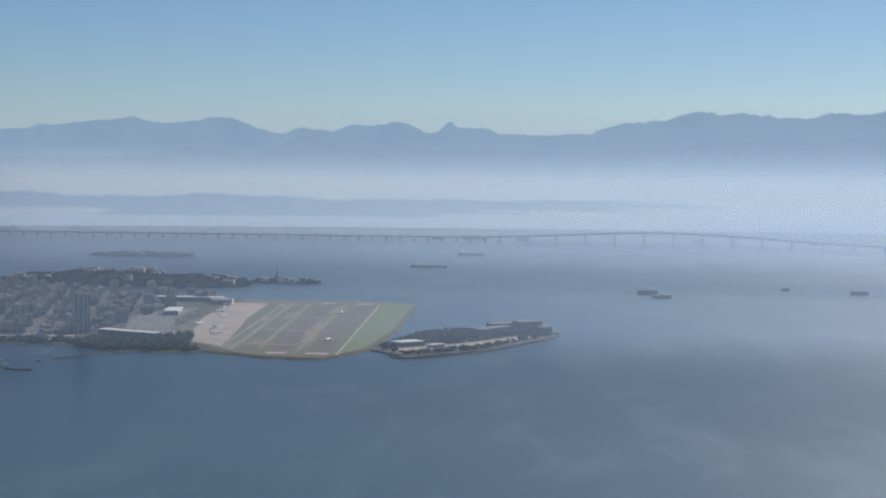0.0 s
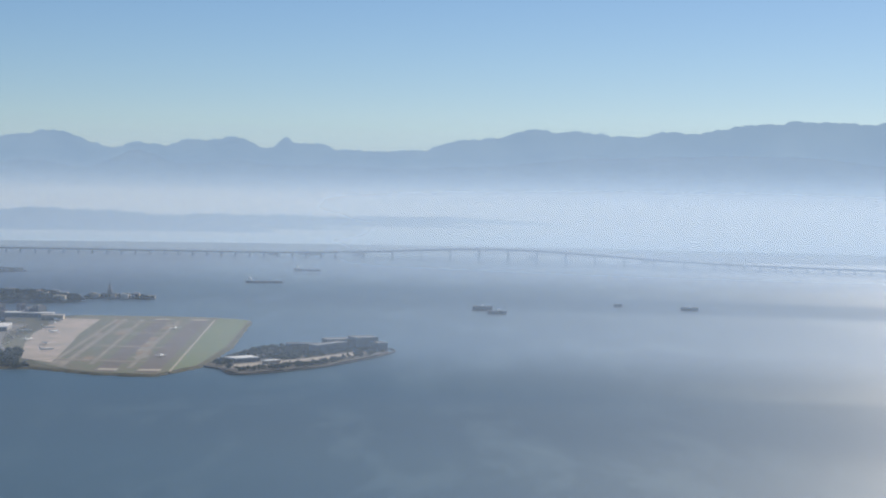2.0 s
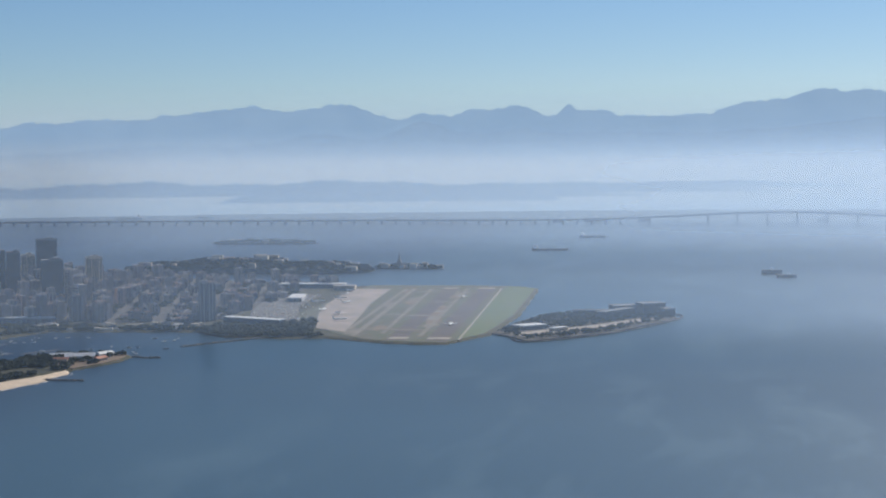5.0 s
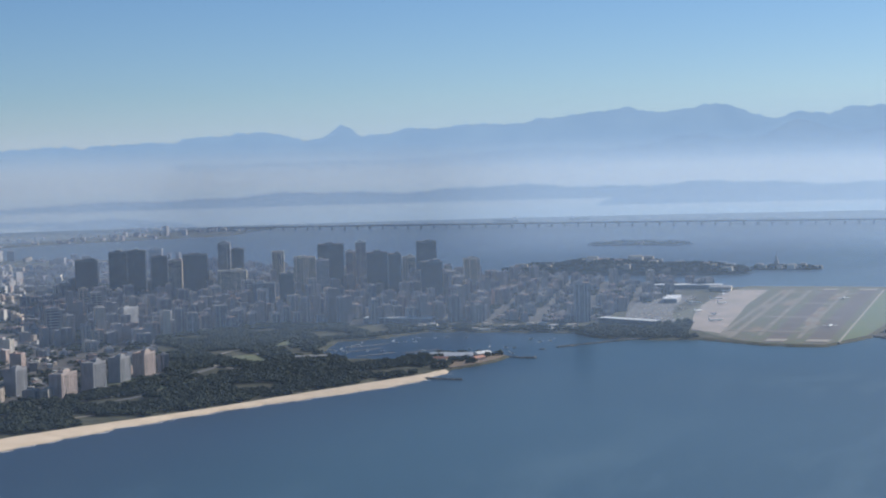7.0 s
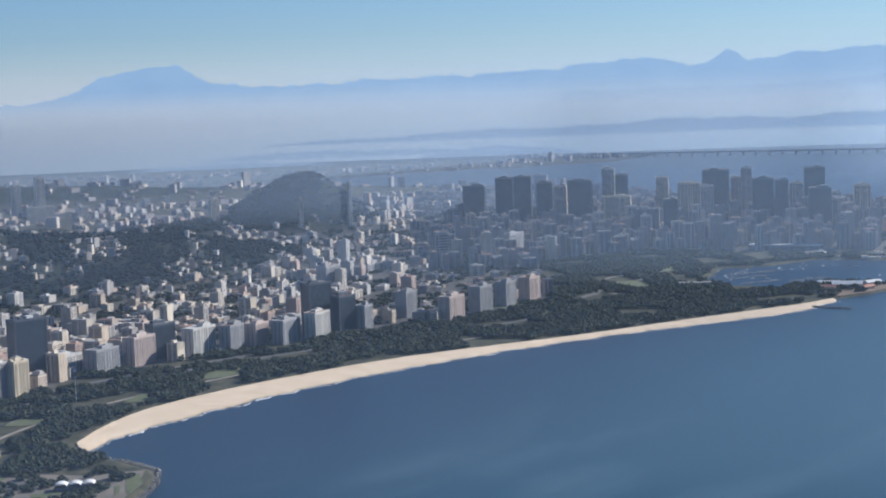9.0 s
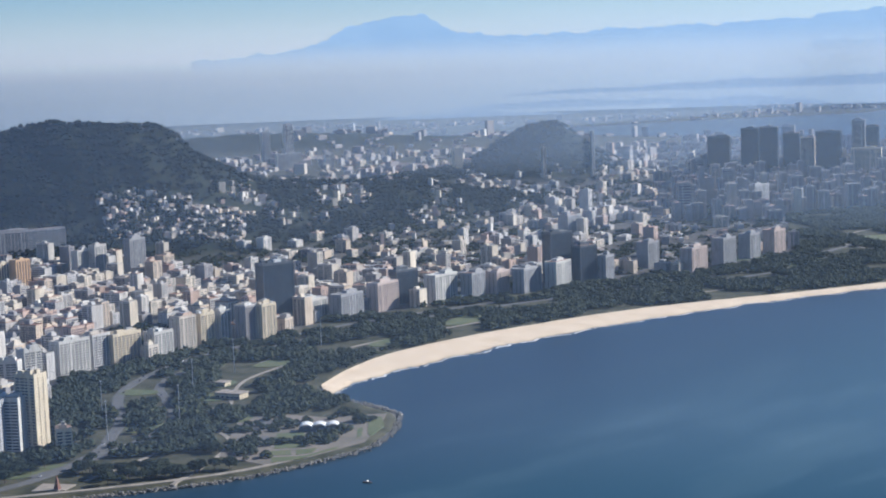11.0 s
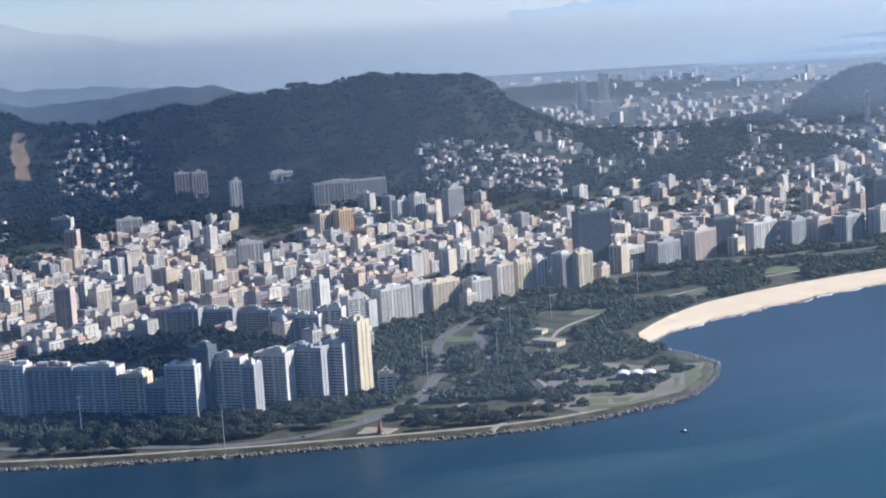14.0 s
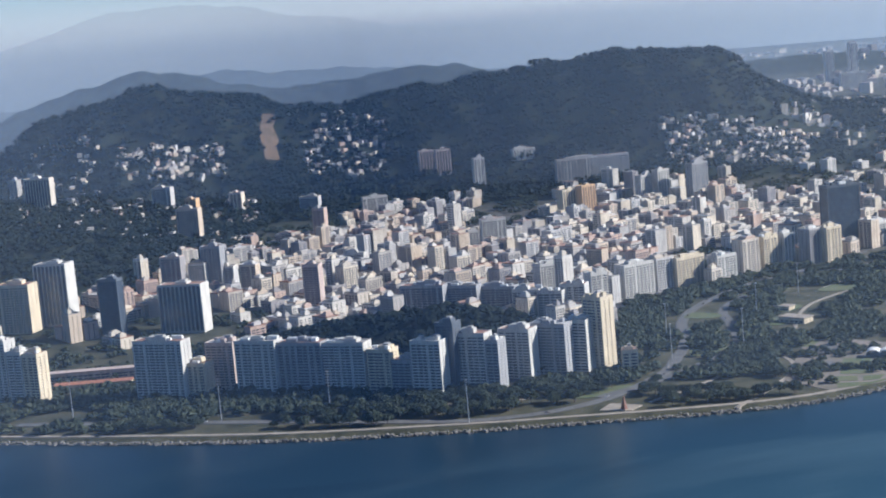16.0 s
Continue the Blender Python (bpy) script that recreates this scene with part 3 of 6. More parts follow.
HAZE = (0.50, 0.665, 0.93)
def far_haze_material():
    """Self-lit pale haze on the far water and plain, its glow painted brighter towards the sun."""
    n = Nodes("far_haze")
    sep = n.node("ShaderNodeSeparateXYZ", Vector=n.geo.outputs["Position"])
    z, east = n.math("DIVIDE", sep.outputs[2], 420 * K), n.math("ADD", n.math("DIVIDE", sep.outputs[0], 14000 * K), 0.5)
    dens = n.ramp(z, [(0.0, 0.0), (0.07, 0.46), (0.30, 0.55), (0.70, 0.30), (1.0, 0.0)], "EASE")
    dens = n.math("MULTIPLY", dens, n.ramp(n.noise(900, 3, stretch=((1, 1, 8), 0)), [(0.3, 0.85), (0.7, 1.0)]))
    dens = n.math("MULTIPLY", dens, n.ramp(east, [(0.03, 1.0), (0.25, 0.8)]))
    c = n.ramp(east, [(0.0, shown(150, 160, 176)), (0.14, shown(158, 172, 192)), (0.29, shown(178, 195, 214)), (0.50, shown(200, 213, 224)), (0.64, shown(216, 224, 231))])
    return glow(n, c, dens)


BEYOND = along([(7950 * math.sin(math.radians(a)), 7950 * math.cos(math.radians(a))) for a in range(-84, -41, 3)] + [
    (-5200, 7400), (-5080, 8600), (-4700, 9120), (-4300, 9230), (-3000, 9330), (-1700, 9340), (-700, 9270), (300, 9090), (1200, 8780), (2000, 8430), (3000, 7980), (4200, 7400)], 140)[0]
# glowing sheet added to pale the water behind the bridge
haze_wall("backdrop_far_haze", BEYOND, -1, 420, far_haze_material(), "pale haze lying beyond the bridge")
# glowing sheet; the sunlit haze is in its emission colours
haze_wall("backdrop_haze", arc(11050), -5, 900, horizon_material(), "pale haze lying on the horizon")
# upright sheets stand in for hazy air; the outermost also glows inland
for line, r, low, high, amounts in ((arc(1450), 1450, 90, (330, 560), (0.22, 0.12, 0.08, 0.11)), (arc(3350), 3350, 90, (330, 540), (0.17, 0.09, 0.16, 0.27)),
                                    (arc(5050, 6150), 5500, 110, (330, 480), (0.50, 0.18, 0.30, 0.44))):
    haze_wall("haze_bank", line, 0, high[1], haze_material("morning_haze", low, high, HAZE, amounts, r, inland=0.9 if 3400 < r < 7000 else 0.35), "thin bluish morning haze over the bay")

# far low islands north of the bridge
ISLES = [(-18.0, -1.09, 20.0, 0.40), (-2.0, -1.12, 6.5, 0.20), (-10.8, -1.22, 5.6, 0.52), (-5.5, -1.45, 3.4, 0.12), (-33.0, -1.30, 7.0, 0.16), (-37.0, -1.7, 5.0, 0.20), (-32.0, -1.78, 2.6, 0.26), (-41.0, -2.0, 4.0, 0.18)]


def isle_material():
    """Far wooded shore as a glow: haze painted into its colour, paler towards the bright bay mouth."""
    n = Nodes("far_shore_glow")
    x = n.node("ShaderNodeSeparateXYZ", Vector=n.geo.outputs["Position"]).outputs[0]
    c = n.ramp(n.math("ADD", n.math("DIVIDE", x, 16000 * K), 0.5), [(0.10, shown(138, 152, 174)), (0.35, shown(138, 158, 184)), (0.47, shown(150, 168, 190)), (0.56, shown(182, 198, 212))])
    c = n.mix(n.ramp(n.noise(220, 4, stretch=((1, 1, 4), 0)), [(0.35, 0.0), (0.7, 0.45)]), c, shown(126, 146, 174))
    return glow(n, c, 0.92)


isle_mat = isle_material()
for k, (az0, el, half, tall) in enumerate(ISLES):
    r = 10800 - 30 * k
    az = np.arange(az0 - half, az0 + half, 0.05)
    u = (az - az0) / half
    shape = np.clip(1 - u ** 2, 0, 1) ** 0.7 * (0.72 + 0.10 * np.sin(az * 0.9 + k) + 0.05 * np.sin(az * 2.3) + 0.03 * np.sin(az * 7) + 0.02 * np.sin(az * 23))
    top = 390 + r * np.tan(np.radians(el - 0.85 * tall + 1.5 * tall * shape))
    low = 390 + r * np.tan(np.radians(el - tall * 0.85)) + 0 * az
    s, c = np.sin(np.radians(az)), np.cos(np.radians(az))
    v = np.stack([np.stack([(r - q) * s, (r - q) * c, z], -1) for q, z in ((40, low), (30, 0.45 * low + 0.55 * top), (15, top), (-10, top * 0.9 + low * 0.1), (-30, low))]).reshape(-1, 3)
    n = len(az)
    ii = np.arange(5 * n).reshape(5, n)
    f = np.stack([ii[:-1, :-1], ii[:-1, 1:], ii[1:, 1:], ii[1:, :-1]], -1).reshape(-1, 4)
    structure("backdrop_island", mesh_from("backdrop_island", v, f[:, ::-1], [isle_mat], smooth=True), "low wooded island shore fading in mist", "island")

# ---- the long bridge ----
BRIDGE = [(-5300, 8860), (-4400, 8950), (-3000, 9060), (-1700, 9080), (-700, 9000), (300, 8820), (1200, 8500), (2000, 8150), (3000, 7700)]
b_pts, b_head = along(BRIDGE, 75)


def deck_height(x):
    return 26 + 44 * math.exp(-((x - 350) / 700) ** 2)


bridge = thing("road_bridge", 0, 0, 0, 0, "long grey concrete road bridge on many slender piers", "bridge")
dv = []
for (x, y), h in zip(b_pts, b_head):
    z = deck_height(x)
    nx, ny = -math.sin(h) * 13, math.cos(h) * 13
    dv += [(x + nx, y + ny, z), (x - nx, y - ny, z), (x - nx * 0.6, y - ny * 0.6, z - 9), (x + nx * 0.6, y + ny * 0.6, z - 9)]
df = [(4 * i + k, 4 * i + (k + 1) % 4, 4 * i + 4 + (k + 1) % 4, 4 * i + 4 + k) for i in range(len(b_pts) - 1) for k in range(4)]
part("deck", mesh_from("deck", dv, df, [M["bridge"]]), bridge)
pv, pf = boxes([(0, 0, -3, 5, 16, 0.97 + 3 - 0.97), (0, -5, 0, 4, 4, 1), (0, 5, 0, 4, 4, 1)])
for i, ((x, y), h) in enumerate(zip(b_pts, b_head)):
    if -450 < x < 1300 and i % 2:
        continue
    z = deck_height(x) - 6
    v, f = boxes([(0, 0, -3, 9, 18, 6), (0, -5.5, 0, 6.5, 5, z), (0, 5.5, 0, 6.5, 5, z), (0, 0, z - 2.5, 5, 17, 2.6)])
    pier = part("pier", mesh_from("pier", v, f, [M["bridge"]]), bridge)
    pier.matrix_basis = pose(x * K, y * K, 0, 0, 0, math.degrees(h))


# ---- ships ----
def ship(x, y, long, wide, turn, label, house=0.85, cranes=2, tall=1.0):
    root = thing("cargo_ship", x, y, 0, turn, label, "ship")
    prof = [(-0.5, 0.8), (-0.46, 1.0), (0.30, 1.0), (0.42, 0.75), (0.5, 0.05)]
    v = []
    for z, k in ((-1, 0.86), (long * 0.045 * tall, 1.0), (long * 0.065 * tall, 1.02)):
        for u, w in prof:
            v += [(u * long, -w * wide / 2 * k, z), (u * long, w * wide / 2 * k, z)]
    f = []
    for lv in range(2):
        o, p = lv * 10, lv * 10 + 10
        for i in range(4):
            f += [(o + 2 * i, o + 2 * i + 2, p + 2 * i + 2, p + 2 * i), (o + 2 * i + 3, o + 2 * i + 1, p + 2 * i + 1, p + 2 * i + 3)]
        f += [(o + 1, o, p, p + 1), (o + 8, o + 9, p + 9, p + 8)]
    f += [(20 + 2 * i, 22 + 2 * i, 23 + 2 * i, 21 + 2 * i) for i in range(4)]
    part("hull", mesh_from("hull", v, f, [M["hull"]]), root)
    top = long * 0.06 * tall
    v, f = boxes([((0.5 - house) * long, 0, top, long * 0.11, wide * 0.8, long * 0.07), ((0.5 - house) * long, 0, top + long * 0.07, long * 0.07, wide * 0.95, long * 0.025),
                  ((0.47 - house) * long, 0, top + long * 0.09, long * 0.03, wide * 0.25, long * 0.05)])
    part("deckhouse", mesh_from("deckhouse", v, f, [M["white"]]), root, "pale deckhouse with funnel")
    for i in range(cranes):
        u = (-0.22 + 0.5 * (i + 0.5) / cranes) * long
        v, f = boxes([(u, 0, top, long * 0.012, long * 0.012, long * 0.07), (u + long * 0.03, 0, top + long * 0.065, long * 0.07, long * 0.008, long * 0.008)])
        part("deck_crane", mesh_from("deck_crane", v, f, [M["steel"]]), root)
    return root


ship(-655, 6690, 140, 22, 4, "long low dark tanker lying on the bay", 0.9, 0, 0.9)
ship(-560, 7640, 118, 20, -8, "dark cargo ship with stern deckhouse on the bay", 0.88, 2, 1.3)
ship(150, 5420, 62, 16, 3, "small grey ferry on hazy water", 0.5, 0, 3.4)
ship(190, 5280, 58, 16, 2, "small grey barge on hazy water", 0.4, 0, 2.6)
ship(815, 5560, 56, 15, -4, "small grey coaster on hazy water", 0.45, 0, 3.0)
ship(600, 5690, 26, 10, 5, "small tug with a tall wheelhouse", 0.5, 0, 5.0)
ship(-3440, 9830, 155, 30, 3, "grey cargo ship anchored beyond the bridge", 0.12, 3, 1.4)
ship(-3050, 10050, 125, 26, -5, "dark cargo ship with crane anchored beyond the bridge", 0.85, 3, 1.2)
for q, (az, r, size) in enumerate(((-5.3, 9300, 60), (-4.2, 9350, 90), (-3.8, 9400, 60), (-2.5, 9350, 70), (3.2, 9300, 60), (6.9, 9200, 55), (9.5, 9100, 70))):
    ship(r * math.sin(math.radians(az)), r * math.cos(math.radians(az)), size, 22, 8 * q, "hazy crane vessel anchored near the bridge", 0.3, 3, 4.0)
ship(-1900, 9900, 50, 14, 0, "small workboat beyond the bridge", 0.5, 1, 1.4)
ship(-1112, 1117, 9, 3.4, 20, "small dark motor boat near the shore", 0.5, 0, 1.8)
ship(-1095, 3330, 12, 5, 30, "small dark boat off the marina", 0.5, 0, 1.8)

# ---- mid-bay islands ----
ICO = bmesh.new()
bmesh.ops.create_icosphere(ICO, subdivisions=1, radius=1)
ICO_V, ICO_F = np.array([v.co[:] for v in ICO.verts]), np.array([[v.index for v in f.verts] for f in ICO.faces])
OCT_V = np.array([(1, 0, 0), (0, 1, 0), (-1, 0, 0), (0, -1, 0), (0, 0, 1), (0, 0, -1)], dtype=float)
OCT_F = np.array([(0, 1, 4), (1, 2, 4), (2, 3, 4), (3, 0, 4), (1, 0, 5), (2, 1, 5), (3, 2, 5), (0, 3, 5)])


def clump_template(count, seed, spread=(1, 1, 0.7), size=0.3, hollow=0.5):
    """A crown of many small leafy clumps round an uneven ellipsoid, unit radius, foot at z = 0."""
    g = np.random.default_rng(seed)
    d = g.standard_normal((count, 3))
    d /= np.linalg.norm(d, axis=1)[:, None]
    d[:, 2] = np.abs(d[:, 2]) * 1.2 - 0.25
    d = d * (hollow + (1 - hollow) * g.random((count, 1)) ** 0.5) * np.array(spread) + [0, 0, 0.55]
    s = size * g.uniform(0.6, 1.3, (count, 3)) * [1, 1, 0.75]
    v, f = scatter(OCT_V * (1 + 0.0), OCT_F, d, s, g.uniform(0, 6.28, count))
    return v + 0.05 * g.standard_normal(v.shape), f


def greenery(name, xs, ys, size, mat, label, count=7, seed=3, tall=0.9, sink=0.25, level=None):
    """Tree crowns massed as one wood."""
    xs, ys = np.asarray(xs), np.asarray(ys)
    g = np.random.default_rng(seed)
    z = terrain(xs, ys) if level is None else np.full(len(xs), level)
    vs, fs, base = [], [], 0
    for k in range(4):
        tv, tf = clump_template(count, 40 + k, size=0.5, hollow=0.55)
        m = np.arange(len(xs)) % 4 == k
        sc = size * g.uniform(0.65, 1.35, m.sum())
        v, f = scatter(tv, tf, np.stack([xs[m], ys[m], z[m] - sink * sc + 0.25 * size], -1), np.stack([sc, sc, sc * tall], -1), g.uniform(0, 6.28, m.sum()))
        vs.append(v), fs.append(f + base)
        base += len(v)
    return stuff(name, mesh_from(name, np.vstack(vs), np.vstack(fs), [mat]), label, "trees")


def island(name, cx, cy, long, wide, tall, turn, label, trees, huts):
    u = np.linspace(-1, 1, 60)
    v = []
    for w in np.linspace(-1, 1, 13):
        for a in u:
            edge = math.sqrt(max(0, 1 - a ** 4)) * (1 + 0.12 * math.sin(a * 9 + cx))
            q = max(0.0, 1 - w ** 4) * max(0.0, 1 - a ** 6)
            v.append((a * long / 2, w * wide / 2 * edge, -2 + 4 * min(1, q * 4) + tall * q * (0.62 + 0.16 * math.sin(a * 4 + 2) + 0.08 * math.sin(a * 13))))
    c, s = math.cos(radians(turn)), math.sin(radians(turn))
    v = np.array(v)
    v = np.column_stack([cx + v[:, 0] * c - v[:, 1] * s, cy + v[:, 0] * s + v[:, 1] * c, v[:, 2]])
    ii = np.arange(13 * 60).reshape(13, 60)
    f = np.stack([ii[:-1, :-1], ii[:-1, 1:], ii[1:, 1:], ii[1:, :-1]], -1).reshape(-1, 4)
    root = structure(name, mesh_from(name, v, f, [M["ground"]], smooth=True), label, "island")
    g = np.random.default_rng(int(abs(cx)))
    pick = v[g.integers(0, len(v), trees)] + np.column_stack([g.normal(0, 8, (trees, 2)), np.zeros(trees)])
    pick = pick[pick[:, 2] > 1.5]
    tv, tf = clump_template(8, 5, size=0.5)
    sc = g.uniform(6, 12, len(pick))
    a, b = scatter(tv, tf, pick - [0, 0, 2], np.stack([sc, sc, sc], -1), g.uniform(0, 6, len(pick)))
    stuff("island_trees", mesh_from("island_trees", a, b, [M["forest"]]), "dark trees covering an island", "trees")
    pick = v[g.integers(0, len(v), huts)]
    pick = pick[pick[:, 2] > 1.5]
    a, b = scatter(CUBE_V, CUBE_F, pick - [0, 0, 2], np.stack([g.uniform(14, 45, len(pick)), g.uniform(10, 18, len(pick)), g.uniform(8, 20, len(pick))], -1),
                   np.full(len(pick), radians(turn)))
    stuff("island_buildings", mesh_from("island_buildings", a, b, [M["wall_far"]], tint=np.repeat(g.random(len(pick)), 6)), "low navy buildings among the trees", "buildings")


island("navy_island", -1530, 5540, 830, 300, 42, -3, "wooded navy island with low buildings", 900, 34)
island("customs_islet", -1030, 5680, 230, 70, 4, 0, "small built-up islet in the bay", 46, 14)
island("outer_island", -1920, 7200, 430, 90, 10, 3, "low wooded island in the haze", 260, 8)
island("north_island", -5150, 8900, 900, 260, 16, -8, "port shore fading in haze", 200, 90)
v, f = boxes([(0, 0, 0, 14, 14, 26), (0, 0, 26, 7, 7, 16), (0, 0, 42, 2, 2, 14), (-16, 0, 0, 20, 12, 16), (16, 0, 0, 20, 12, 16)])
tower_root = thing("customs_palace", -1060, 5690, 2, 0, "small dark palace with a central spire", "palace")
part("walls", mesh_from("walls", v, f, [M["wall_grey"]]), tower_root)

# ---- airport ----
def slab(name, corners, z, thick, mat, label, category):
    n = len(corners)
    v = [(x, y, z) for x, y in corners] + [(x, y, z - thick) for x, y in corners]
    me = bpy.data.meshes.new(name)
    faces = [tuple(range(n))] + [(i, i + n, (i + 1) % n + n, (i + 1) % n) for i in range(n)]
    if sum(x0 * y1 - x1 * y0 for (x0, y0), (x1, y1) in zip(corners, corners[1:] + corners[:1])) < 0:
        faces = [q[::-1] for q in faces]
    me.from_pydata([tuple(K * c for c in p) for p in v], [], faces)
    me.materials.append(mat)
    return structure(name, me, label, category)


slab("airfield_grass", [(-830, 3640), (-790, 3575), (-735, 3512), (-668, 3463), (-550, 3452), (-520, 3545), (-492, 3625), (-480, 4050), (-512, 4822), (-566, 4885), (-690, 4918), (-1000, 4920), (-1000, 4000)],
     3.9, 2, M["airgrass"], "dry patchy airfield grass between runways", "airfield")
slab("airfield_verge", [(-536, 3500), (-522, 3548), (-496, 3628), (-484, 4050), (-514, 4815), (-560, 4870), (-602, 4880), (-560, 3920)],
     4.1, 2, M["verge"], "green grass verge along the runway", "airfield")
slab("apron", [(-880, 3715), (-800, 3640), (-815, 3790), (-845, 4050), (-880, 4317), (-915, 4780), (-1010, 4790), (-1012, 4589), (-990, 4300), (-950, 4040)],
     4.2, 2, M["apron"], "pale pinkish concrete apron with stains", "apron")
slab("car_park", [(-940, 3850), (-990, 3990), (-1050, 4260), (-1068, 4590), (-1200, 4560), (-1140, 4150), (-1090, 3930)], 4.1, 2, M["asphalt"], "large grey airport car park", "car park")
for x0, x1, wide in ((-575, -648, 46), (-660, -748, 40)):
    slab("runway", [(x0 - wide / 2, 3490), (x0 + wide / 2, 3480), (x1 + wide / 2, 4830), (x1 - wide / 2, 4830)], 4.15, 2, M["runway"], "dark asphalt runway with pale markings", "runway")
    for s in (0, 1):
        y = 3505 if s == 0 else 4790
        slab("runway_threshold", [(x0 + (x1 - x0) * s - wide / 2, y), (x0 + (x1 - x0) * s + wide / 2, y), (x0 + (x1 - x0) * s + wide / 2, y + 38), (x0 + (x1 - x0) * s - wide / 2, y + 38)],
             4.3, 2, M["path"], "pale threshold of a runway", "runway")
slab("taxiway", [(-770, 3560), (-757, 3550), (-843, 4800), (-857, 4800)], 4.2, 2, M["shoulder"], "pale concrete taxiway", "taxiway")
slab("taxiway", [(-533, 3500), (-528, 3500), (-603, 4800), (-608, 4800)], 4.25, 2, M["path"], "narrow pale airfield track", "taxiway")
for y in (3700, 4020, 4380, 4700):
    slab("taxiway", [(-790 - (y - 3560) * 0.05, y), (-600 - (y - 3560) * 0.05, y - 30), (-600 - (y - 3560) * 0.05, y - 12), (-790 - (y - 3560) * 0.05, y + 18)], 4.22, 2, M["shoulder"],
         "pale cross taxiway", "taxiway")

for k, (x0, x1) in enumerate(((-622, -700), (-712, -800), (-800, -872))):
    slab("taxiway", [(x0 - 5, 3560 + 60 * k), (x0 + 5, 3555 + 60 * k), (x1 + 5, 4790), (x1 - 5, 4790)], 4.21, 2, M["shoulder"], "worn narrow taxiway across dry grass", "taxiway")
pg = np.random.default_rng(12)
for k in range(14):
    cy0 = 3640 + 82 * k
    cx0 = -560 - (cy0 - 3500) * 0.065 - pg.choice([70, 165, 215, 60])
    ring_p = [(cx0 + 16 * math.cos(t) * (1 + 0.3 * math.sin(3 * t + k)), cy0 + 58 * math.sin(t) * (1 + 0.25 * math.cos(2 * t + k))) for t in np.linspace(0, 6.28, 13)[:-1]]
    slab("bare_patch", ring_p, 4.05 + 0.005 * k, 1, M["dirt" if k % 2 else "shoulder"], "bare dry patch in the airfield grass", "ground")


def airliner(x, y, turn):
    root = thing("airliner", x, y, 4.3, turn, "white twin-engine airliner parked on the apron", "aircraft", "parked airliners")
    ring_n, prof = 8, [(-18, 0.3), (-15, 1.2), (-10, 2), (12, 2), (16, 1.4), (18, 0.2)]
    v = [(u, r * math.cos(a * 0.785), 4 + r * math.sin(a * 0.785)) for u, r in prof for a in range(ring_n)]
    f = [(i * 8 + k, i * 8 + (k + 1) % 8, i * 8 + 8 + (k + 1) % 8, i * 8 + 8 + k) for i in range(5) for k in range(8)]
    part("fuselage", mesh_from("fuselage", v, f, [M["white"]]), root)
    for s in (-1, 1):
        v = [(3, s * 1.5, 3.4), (-3, s * 1.5, 3.4), (-7, s * 17, 4.4), (-5, s * 17, 4.4), (3, s * 1.5, 3.9), (-3, s * 1.5, 3.9), (-7, s * 17, 4.6), (-5, s * 17, 4.6)]
        part("wing", mesh_from("wing", v, [(0, 1, 2, 3), (7, 6, 5, 4), (0, 4, 5, 1), (2, 6, 7, 3), (1, 5, 6, 2), (3, 7, 4, 0)], [M["white"]]), root)
    v = [(-13, -0.2, 5.5), (-18, -0.2, 5.5), (-19, -0.2, 11), (-17, -0.2, 11), (-13, 0.2, 5.5), (-18, 0.2, 5.5), (-19, 0.2, 11), (-17, 0.2, 11)]
    part("tail_fin", mesh_from("tail_fin", v, [(0, 1, 2, 3), (7, 6, 5, 4), (0, 4, 5, 1), (2, 6, 7, 3), (1, 5, 6, 2), (3, 7, 4, 0)], [M["white"]]), root)
    return root


jet = airliner(-945, 4330, 60)
for x, y, a in ((-985, 4450, 10), (-862, 3880, 35), (-1003, 4610, 100), (-1015, 4700, 140), (-958, 4120, 75), (-592, 3790, 88), (-668, 4500, 92), (-1020, 4340, 20), (-900, 4030, 120)):
    copy_thing(jet, pose(x * K, y * K, 4.3 * K, 0, 0, a))


